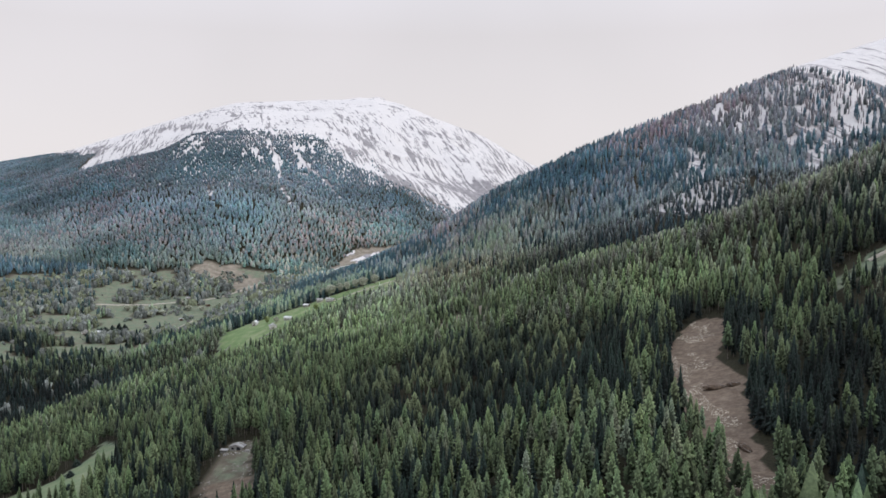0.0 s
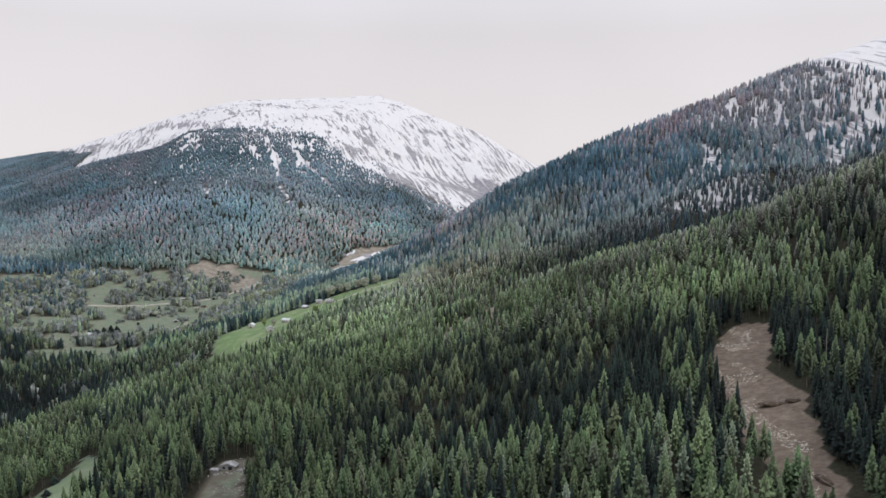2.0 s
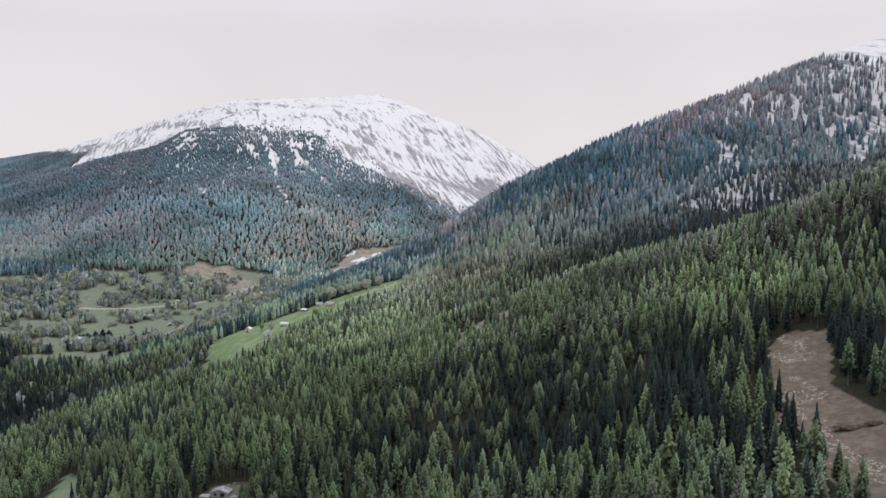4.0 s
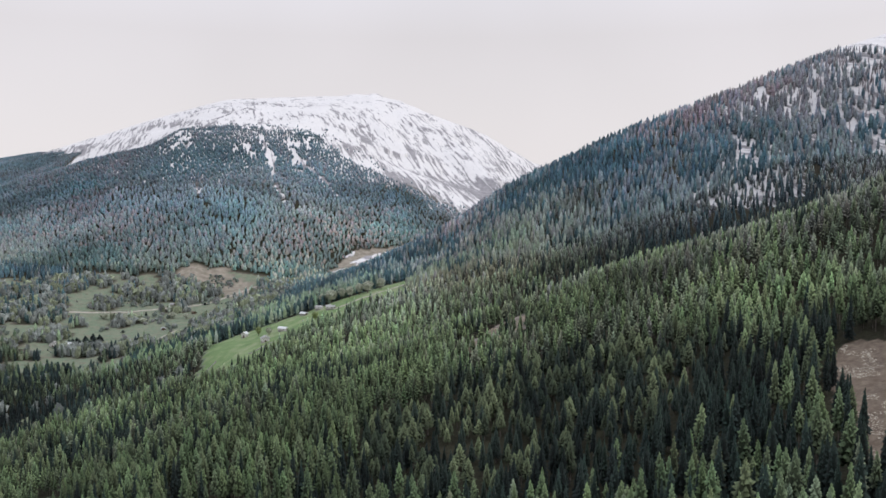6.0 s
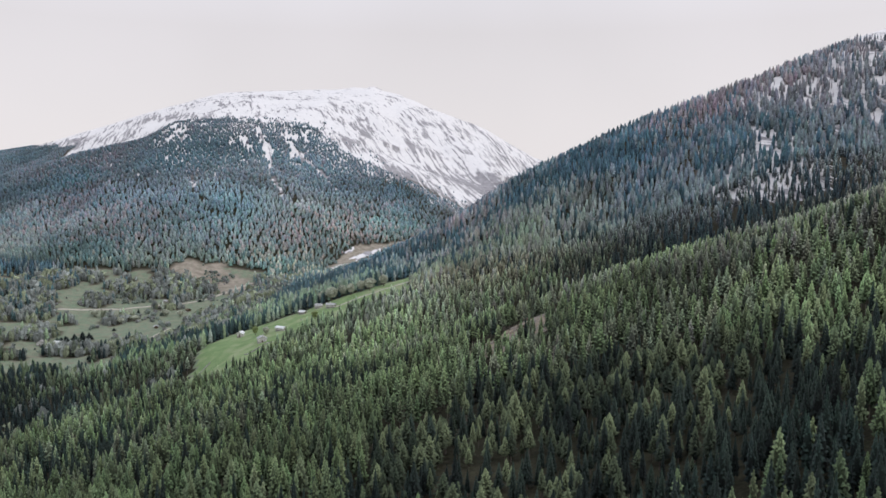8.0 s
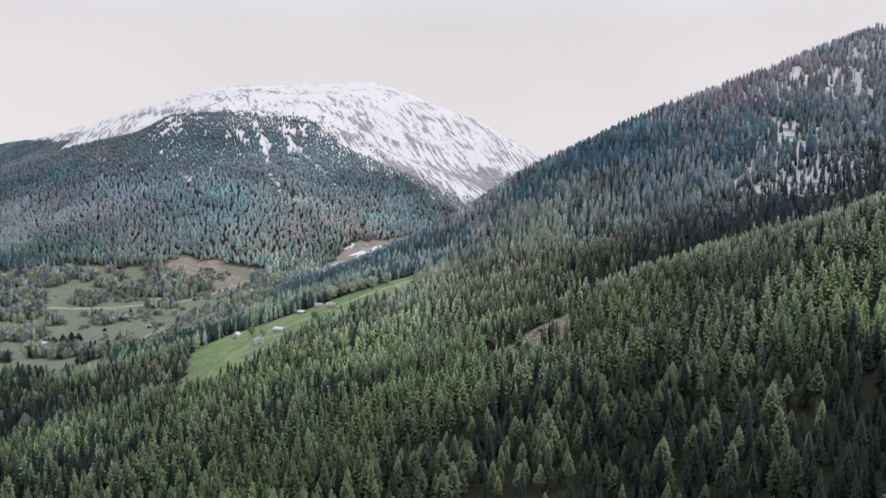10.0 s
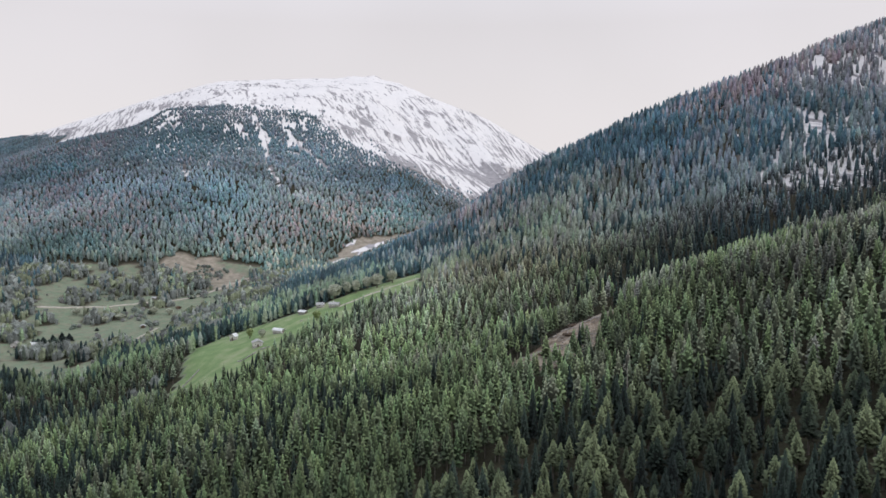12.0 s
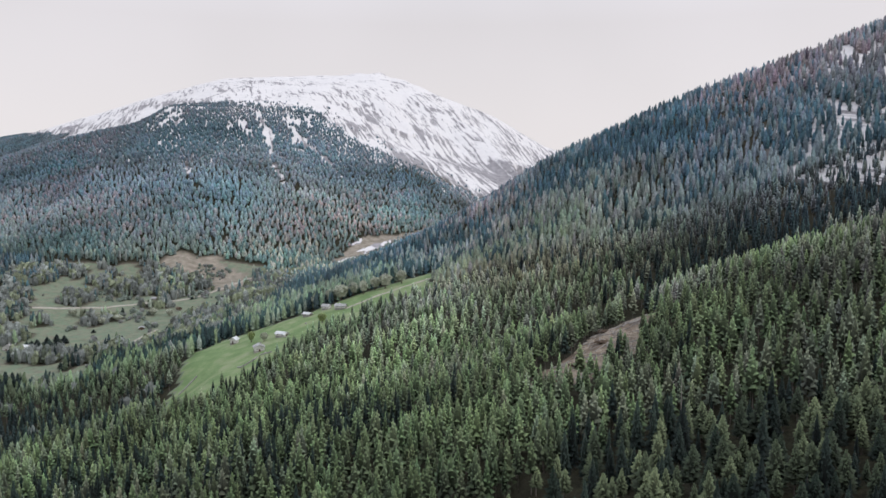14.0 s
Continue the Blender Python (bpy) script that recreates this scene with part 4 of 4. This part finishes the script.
chalet(-366, 1062, 20, 5, 6, 2.4, 1.2, "weathered timber hut on the valley meadow", TIMBER, ROUGH_ROOF, False, 1)
chalet(-395, 1180, 80, 4.6, 5.5, 2.4, 1.2, "stone hut at the edge of the grove", STONE, ROUGH_ROOF, False, 1)
chalet(-352, 1140, 45, 4.6, 5, 2.4, 1.3, "brown timber barn on the valley meadow", TIMBER, TIMBER, False, 1)
chalet(-357, 635, 15, 8, 10, 4.4, 2.0, "white farmhouse with a pale roof at the wood's edge", PLASTER, SHEET)


def stone(name, size, seed, material, parent=None):
    """A rough boulder."""
    rng = np.random.default_rng(seed)
    bm = bmesh.new()
    bmesh.ops.create_icosphere(bm, subdivisions=1, radius=1)
    for v in bm.verts:
        v.co *= rng.uniform(0.75, 1.2)
        v.co = Vector((v.co.x * size[0], v.co.y * size[1], v.co.z * size[2]))
    return part(name, bm, material, parent)


def ruined_hut():
    """The stone shelter at the top of the brown clearing."""
    x, y, turn = -97, 355, -8
    hut = thing("stone_hut", pose(x, y, float(height(x, y)), 0, 0, turn), "tumbledown grey stone hut with an uneven slab roof", "hut")
    part("wall", gable(6.4, 3.6, -1.6, 1.5, 1.1), STONE, hut)
    for side in (-1, 1):
        part("roof", slope_slab(6.4, 3.6, 1.5, 1.1, side, 0.3), ROUGH_ROOF, hut, "uneven grey slab roof")
    # dark slabs on the closed wall paint the shade inside door and window openings
    part("doorway", boxed(0.2, 2.0, -1.9, -1.7, -0.6, 1.4), GLASS, hut, "dark slab in place of the shaded open doorway")
    part("window", boxed(-2.2, -1.2, -1.9, -1.7, 0.2, 1.1), GLASS, hut, "dark slab in place of a shaded opening")
    rng = np.random.default_rng(199)
    for k in range(26):
        at = (rng.uniform(-3.4, 3.4), rng.uniform(-1.9, 1.9))
        slab = stone("roof_stone", (rng.uniform(0.25, 0.6), rng.uniform(0.2, 0.45), 0.12), 230 + k, STONE, hut)
        slab.location = (at[0], at[1], 2.85 - 0.34 * abs(at[0]))
    shed = thing("lean_to", pose(x - 6.0, y - 0.8, float(height(x - 6.0, y - 0.8)), 0, 0, turn), "low grey lean-to shelter beside the stone hut", "shed")
    part("wall", boxed(-1.7, 1.7, -1.2, 1.2, -1.2, 0.9), STONE, shed)
    bm = boxed(-2.0, 2.0, -1.5, 1.5, 0.96, 1.1)
    part("roof", bm, ROUGH_ROOF, shed)
    for k in range(16):
        rng = np.random.default_rng(200 + k)
        bx, by = x + rng.uniform(-9, 7), y - rng.uniform(3.2, 7.5)
        b = stone("boulder", rng.uniform(0.3, 0.9, 3), 210 + k, STONE)
        b.location = (bx, by, float(height(bx, by)) + 0.1)
        tagged(b, "pale grey boulder in front of the stone hut", "rock", "boulders by the hut")


ruined_hut()


def ribbon(name, corners, width, material, label, lift=0.12):
    """A track laid on the ground along corners of the plan, rounded and a little uneven in width."""
    path = []
    pts = [corners[0]] + corners + [corners[-1]]
    for a, b, c, d in zip(pts, pts[1:], pts[2:], pts[3:]):
        steps = max(2, int(math.hypot(c[0] - b[0], c[1] - b[1]) / 3))
        for k in range(steps):
            s = k / steps
            path.append([0.5 * (2 * b[i] + (c[i] - a[i]) * s + (2 * a[i] - 5 * b[i] + 4 * c[i] - d[i]) * s * s + (3 * b[i] - a[i] - 3 * c[i] + d[i]) * s ** 3) for i in (0, 1)])
    path.append(list(corners[-1]))
    path = np.array(path)
    run = np.gradient(path, axis=0)
    run /= np.linalg.norm(run, axis=1, keepdims=True) + 1e-9
    side = np.stack([-run[:, 1], run[:, 0]], -1)
    verts = []
    for p, s in zip(path, side):
        w = width * (1 + 0.25 * float(value_noise(p[0], p[1], 9, 120)))
        for u, down in ((-0.55, 0.5), (-0.5, 0.0), (0.0, -0.06), (0.5, 0.0), (0.55, 0.5)):
            q = p + s * w * u
            verts.append((q[0], q[1], float(height(q[0], q[1])) + lift - down))
    faces = [(5 * i + k, 5 * i + k + 1, 5 * i + k + 6, 5 * i + k + 5) for i in range(len(path) - 1) for k in range(4)]
    return tagged(new(name, mesh_of(name, verts, faces, [material])), label, "track", kind="structure")


ribbon("road", [(-505, 1106), (-477, 1123), (-415, 1156), (-357, 1188), (-335, 1222), (-318, 1250), (-300, 1282)], 4.2, GRAVEL, "pale gravel road across the valley meadows", 0.5)
ribbon("path", [(-350, 1000), (-350, 1020), (-346, 1052)], 3.0, GRAVEL, "pale gravel path to a barn", 0.4)
ribbon("track", [(-122, 846), (-104, 858), (-82, 874), (-56, 892)], 2.6, GRAVEL, "worn footpath along the meadow's crest", 0.3)
ribbon("forest_road", [(228, 357), (216, 357), (207, 356), (199, 357)], 2.6, GRAVEL, "pale road edge on the upper pasture", 0.4)


def broadleaf(x, y, tall, wide, tint, label, group, seed):
    z = float(height(x, y))
    tree = thing("broadleaf_tree", pose(x, y, z, 0, 0, seed * 47), label, "tree", group)
    bm = bmesh.new()
    bmesh.ops.create_cone(bm, cap_ends=True, segments=7, radius1=0.05 * tall, radius2=0.02 * tall, depth=tall * 0.6, matrix=Matrix.Translation((0, 0, tall * 0.27)))
    rng = np.random.default_rng(seed)
    part("trunk", bm, BARK, tree)
    for k in range(4):
        a = 1.6 * k + rng.uniform(-0.4, 0.4)
        bm = bmesh.new()
        m = Matrix.Translation((0, 0, tall * 0.42)) @ Matrix.Rotation(a, 4, "Z") @ Matrix.Rotation(radians(42), 4, "Y") @ Matrix.Translation((0, 0, tall * 0.18))
        bmesh.ops.create_cone(bm, cap_ends=True, segments=5, radius1=0.02 * tall, radius2=0.005 * tall, depth=tall * 0.4, matrix=m)
        part("limb", bm, BARK, tree)
    pts, tris, wood, fresh = bush(seed, 420)
    pts = pts * (wide, wide, tall * 0.75) + (0, 0, tall * 0.25)
    n = len(pts) // 3
    shade = fresh[:, None] * np.array([tint])
    crown = new("crown", mesh_of("crown", pts, tris, [NEEDLES], np.c_[shade, np.ones(len(shade))]))
    crown.parent = tree
    return tree


FRESH, GREYISH = (0.24, 0.29, 0.12), (0.4, 0.415, 0.32)
for k, (x, y, tall, wide, fresh) in enumerate([(-136, 818, 8, 3.6, 1), (-189, 817, 9, 2.8, 1), (-177, 806, 7, 3.0, 0), (-129, 877, 14, 6.0, 0), (-111, 880, 12, 3.6, 0), (-93, 886, 13, 5.4, 0),
                                               (-149, 877, 11, 4.6, 0), (-120, 886, 12, 4.6, 0), (-102, 890, 12, 4.4, 0), (-80, 896, 12, 4.6, 0), (-139, 884, 12, 4.4, 0), (-417, 1081, 9, 4.6, 0), (-405, 1096, 8, 5.2, 0), (-458, 1103, 9, 5, 0),
                                               (-354, 1114, 8, 4.4, 0), (-374, 1118, 9, 5.2, 0), (-440, 1100, 8, 5, 0)]):
    broadleaf(x, y, tall, wide, FRESH if fresh else GREYISH, "fresh green broadleaf tree on the meadow" if fresh else "grey-green broadleaf tree just coming into leaf on the meadow",
              "broadleaf trees on the meadows", 300 + k)

MEADOW_SPRUCE = lone_conifer("spruce", NEAR_SPRUCE[1], Matrix.Identity(4), "dark lone spruce standing on the open meadow", "spruces on the meadows", SPRUCE)
meadow_masters = [[MEADOW_SPRUCE, True]]
for k, (x, y, h, r) in enumerate([(-410, 1122, 8, 3.4), (-351, 1187, 9, 2.6), (-309, 1209, 10, 2.2), (-247, 1154, 10, 2.4), (-438, 1006, 17, 3.6), (-427, 1003, 15, 3.4), (-446, 1001, 13, 3.2),
                                  (-433, 1000, 16, 3.4), (-432, 1012, 18, 3.6), (-420, 1006, 14, 3.2), (-424, 1012, 15, 3.3), (-411, 1048, 9, 2.5), (-309, 1147, 11, 2.4), (-321, 1140, 10, 2.3),
                                  (-318, 1073, 12, 2.6), (-332, 1043, 11, 2.5), (-455, 968, 10, 2.6), (-154, 868, 9, 2.4), (-386, 925, 13, 2.8), (-381, 918, 11, 2.6), (-95, 300, 7, 2.3),
                                  (-188, 376, 8, 2.4), (-176, 392, 8, 2.4), (-198, 398, 9, 2.5), (-205, 420, 10, 2.5)]):
    plant(0, x, y, float(height(x, y)), h, r, k * 1.9, meadow_masters)
clump = np.random.default_rng(461)
for k in range(16):
    x, y = -432 + clump.uniform(-20, 20), 985 + clump.uniform(-26, 10)
    h = clump.uniform(15, 21)
    plant(0, x, y, float(height(x, y)), h, h * 0.21, k * 2.3, meadow_masters)


def dead_snag(x, y, tall):
    bm = bmesh.new()
    bmesh.ops.create_cone(bm, cap_ends=True, segments=7, radius1=0.26, radius2=0.05, depth=tall, matrix=Matrix.Translation((0, 0, tall / 2 - 0.4)))
    tree = thing("dead_tree", pose(x, y, float(height(x, y)), 1.5, -1, 0), "bare grey dead conifer trunk at the clearing's edge", "tree", "dead trunks")
    part("trunk", bm, DEAD_WOOD, tree)
    rng = np.random.default_rng(int(tall * 10 + x))
    for k in range(10):
        bm = bmesh.new()
        long = rng.uniform(0.5, 1.5)
        m = Matrix.Translation((0, 0, tall * rng.uniform(0.35, 0.92))) @ Matrix.Rotation(k * 2.4, 4, "Z") @ Matrix.Rotation(radians(100), 4, "Y") @ Matrix.Translation((0, 0, long / 2))
        bmesh.ops.create_cone(bm, cap_ends=True, segments=4, radius1=0.05, radius2=0.015, depth=long, matrix=m)
        part("branch", bm, DEAD_WOOD, tree)


for x, y, tall in ((-53, 281, 15), (112, 246, 11), (70, 452, 16), (22, 470, 15), (-20, 520, 14), (128, 300, 15), (48, 560, 14)):
    dead_snag(x, y, tall)


def lying(bm, rng, x, y, long, thick):
    """A stick or trunk lying on the slope."""
    a = rng.uniform(0, math.pi)
    dx, dy = math.cos(a) * long / 2, math.sin(a) * long / 2
    p, q = Vector((x - dx, y - dy, float(height(x - dx, y - dy)) + thick)), Vector((x + dx, y + dy, float(height(x + dx, y + dy)) + thick))
    mid = (p + q) / 2
    mid.z = max(mid.z, float(height(x, y)) + thick * 0.6)
    m = Matrix.Translation(mid) @ (q - p).to_track_quat("Z", "Y").to_matrix().to_4x4()
    bmesh.ops.create_cone(bm, cap_ends=True, segments=5, radius1=thick, radius2=thick * 0.6, depth=(q - p).length, matrix=m)


def felled_wood():
    """Trunks left on the felled strip and on the bare ski run."""
    rng = np.random.default_rng(401)
    spots = []
    while len(spots) < 110:
        x, y = rng.uniform(-18, 46), rng.uniform(520, 656)
        if inside(np.array([x]), np.array([y]), FELLED)[0]:
            spots.append((x, y, rng.uniform(4, 10)))
    for x, y, long in spots:
        bm = bmesh.new()
        lying(bm, rng, x, y, long, rng.uniform(0.18, 0.4))
        log = part("log", bm, DEAD_WOOD, None)
        tagged(log, "felled bare trunk lying on the brown cleared strip", "log", "felled trunks")


def litter(name, ring, count, bounds, seed, label, pale, bigger=1.0, thin=0.15, middle=None):
    """Stones, chips and brushwood strewn over bare ground, in one mesh."""
    rng = np.random.default_rng(seed)
    verts, faces = [], []
    base = np.array([(1, 0, -0.3), (-0.5, 0.87, -0.3), (-0.5, -0.87, -0.3), (0.1, 0.05, 0.8)])
    x, y = rng.uniform(bounds[0], bounds[1], count * 6), rng.uniform(bounds[2], bounds[3], count * 6)
    clump = value_noise(x, 0.3 * y, 5, seed) + 0.5 * value_noise(x, y, 3.5, seed + 1)
    if middle:
        clump = clump - 0.09 * np.clip(x - np.interp(y, *middle), -1, 12)
    keep = np.where(inside(x, y, ring, 2.0) & (clump > thin))[0][:count]
    z = height(x[keep], y[keep])
    for k, zz in zip(keep, z):
        a, s = rng.uniform(0, 6.28), rng.uniform(0.16, 0.5) * bigger
        c, d = math.cos(a), math.sin(a)
        q = base * (s * rng.uniform(0.8, 3.0), s * 0.6, s * 0.55)
        n = len(verts)
        verts += [(x[k] + u * c - v * d, y[k] + u * d + v * c, zz + w) for u, v, w in q]
        faces += [(n, n + 1, n + 3), (n + 1, n + 2, n + 3), (n + 2, n, n + 3)]
    tagged(new(name, mesh_of(name, verts, faces, [pale])), label, "debris", kind="stuff")


felled_wood()
litter("stone_litter", PISTE, 3200, (80, 142, 184, 386), 411, "pale stones and wood chips strewn on the bare brown run", plain_material("pale_chips", (0.27, 0.23, 0.17), (0.56, 0.5, 0.4), 1.5, 0.9), 1.0, 0.12, ((184, 244, 291, 343, 372), (83, 92, 100, 112, 126)))
litter("brushwood", FELLED, 4200, (-20, 46, 518, 658), 421, "dry tan brushwood left on the felled strip", plain_material("dry_brush", (0.13, 0.1, 0.072), (0.42, 0.35, 0.265), 1.1, 0.9), 1.9, -0.1)
litter("clearing_stones", HUT_CLEARING, 260, (-114, -72, 262, 366), 431, "small stones and tussocks in the brown clearing", STONE)


def brush_pile(x, y, wide, deep, count, seed, label):
    """A heap of branches and uprooted soil."""
    rng = np.random.default_rng(seed)
    z = float(height(x, y))
    heap = thing("brush_pile", pose(x, y, z), label, "brush pile", "brush piles on the run")
    bm = bmesh.new()
    bmesh.ops.create_icosphere(bm, subdivisions=3, radius=1)
    for v in bm.verts:
        v.co = Vector((v.co.x * wide, v.co.y * deep, v.co.z * 0.9)) * (1 + 0.25 * noise.noise(v.co * 2.3))
    part("mound", bm, plain_material("heaped_soil", (0.05, 0.036, 0.025), (0.13, 0.09, 0.06), 0.9, 0.95), heap)
    for k in range(count):
        bm = bmesh.new()
        long = rng.uniform(1.2, 3.5)
        m = Matrix.Translation((rng.uniform(-wide, wide) * 0.9, rng.uniform(-deep, deep) * 0.8, rng.uniform(0.25, 0.95))) @ Euler((rng.uniform(1.0, 2.1), rng.uniform(-0.5, 0.5), rng.uniform(0, 6.28))).to_matrix().to_4x4()
        bmesh.ops.create_cone(bm, cap_ends=True, segments=5, radius1=0.09, radius2=0.03, depth=long, matrix=m)
        part("branch", bm, BARK if k % 3 else DEAD_WOOD, heap)


brush_pile(104, 285, 5.5, 2.0, 34, 441, "dark heap of branches and soil on the bare run")
brush_pile(110, 284, 3.0, 1.6, 18, 442, "small dark heap of branches beside the run's edge")
brush_pile(92, 228, 1.6, 4.0, 16, 443, "narrow row of dark branches along the run")


for k, (x, y, wide) in enumerate([(34, 628, 5), (28, 596, 4), (22, 570, 5), (8, 548, 6), (-4, 538, 5), (-12, 534, 4)]):
    brush_pile(x, y, wide, 1.8, 14, 600 + k, "heap of dry branches and soil on the felled strip")


def meadow_shrubs():
    """Bushes strewn over the valley meadows."""
    rng = np.random.default_rng(451)
    x, y = np.meshgrid(np.arange(-560, -230, 6.0), np.arange(870, 1330, 6.0))
    x, y = (x + rng.uniform(-3, 3, x.shape)).ravel(), (y + rng.uniform(-3, 3, y.shape)).ravel()
    keep = (rough(x, y, 44, 460) > 0.3) & (rng.uniform(size=x.shape) < 0.6) & (height(x, y) < 80)
    x, y = x[keep], y[keep]
    h = rng.uniform(2.0, 6.5, len(x))
    # shrub greens with some haze put in, greyed towards blue
    tint = np.where(rng.uniform(size=(len(x), 1)) < 0.6, np.array([[0.19, 0.225, 0.185]]), np.array([[0.215, 0.215, 0.2]])) * rng.uniform(0.8, 1.2, (len(x), 1))
    which = rng.integers(0, len(SHRUBS), len(x))
    place = np.stack([x, y, height(x, y) - 0.2], -1)
    turn = rng.uniform(0, 6.28, len(x))
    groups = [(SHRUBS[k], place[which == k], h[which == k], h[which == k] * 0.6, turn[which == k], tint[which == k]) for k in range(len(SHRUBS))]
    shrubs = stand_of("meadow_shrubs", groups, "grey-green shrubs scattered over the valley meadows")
    tagged(shrubs, category="shrubs")



def run_scrub():
    """Low dark bushes along the bare run, where it was cut into the wood."""
    rng = np.random.default_rng(471)
    x, y = rng.uniform(92, 120, 700), rng.uniform(200, 280, 700)
    keep = inside(x, y, SCRUB, 2.0) & (value_noise(x, y, 8, 472) > -0.35)
    x, y = x[keep], y[keep]
    h = rng.uniform(0.6, 2.6, len(x))
    tint = np.array([[0.06, 0.075, 0.035]]) * rng.uniform(0.5, 1.5, (len(x), 1))
    place = np.stack([x, y, height(x, y) - 0.1], -1)
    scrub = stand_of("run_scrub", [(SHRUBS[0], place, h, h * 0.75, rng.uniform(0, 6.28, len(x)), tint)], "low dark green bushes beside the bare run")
    tagged(scrub, category="shrubs")



def dry_wall(a, b, seed, label):
    """A low wall of laid field stones along the meadow."""
    rng = np.random.default_rng(seed)
    wall = thing("stone_wall", pose(a[0], a[1], float(height(a[0], a[1]))), label, "wall", "dry stone walls on the meadow")
    long = math.hypot(b[0] - a[0], b[1] - a[1])
    count = int(long / 0.8)
    for k in range(count):
        for row in range(2):
            s = (k + 0.5 * row) / count
            x, y = a[0] + (b[0] - a[0]) * s, a[1] + (b[1] - a[1]) * s
            st = stone("stone", rng.uniform(0.36, 0.55, 3), seed + k * 2 + row, STONE, wall)
            st.location = (x - a[0], y - a[1], float(height(x, y)) - float(height(a[0], a[1])) + 0.15 + 0.5 * row)


dry_wall((-180, 748), (-172, 764), 601, "low dry stone wall along the meadow's edge")
dry_wall((-172, 768), (-163, 768), 641, "short dry stone wall below the chalet")
dry_wall((-222, 752), (-216, 772), 681, "low dry stone wall at the foot of the meadow")
for k, (x, y) in enumerate([(-441, 915), (-436, 912), (-160, 800), (-150, 828), (-190, 740), (-182, 752), (-168, 770)]):
    rock = stone("boulder", np.random.default_rng(500 + k).uniform(0.6, 1.3, 3), 510 + k, STONE)
    rock.location = (x, y, float(height(x, y)) + 0.2)
    tagged(rock, "pale boulder lying on the green meadow", "rock", "boulders on the meadow")

meadow_shrubs()
run_scrub()
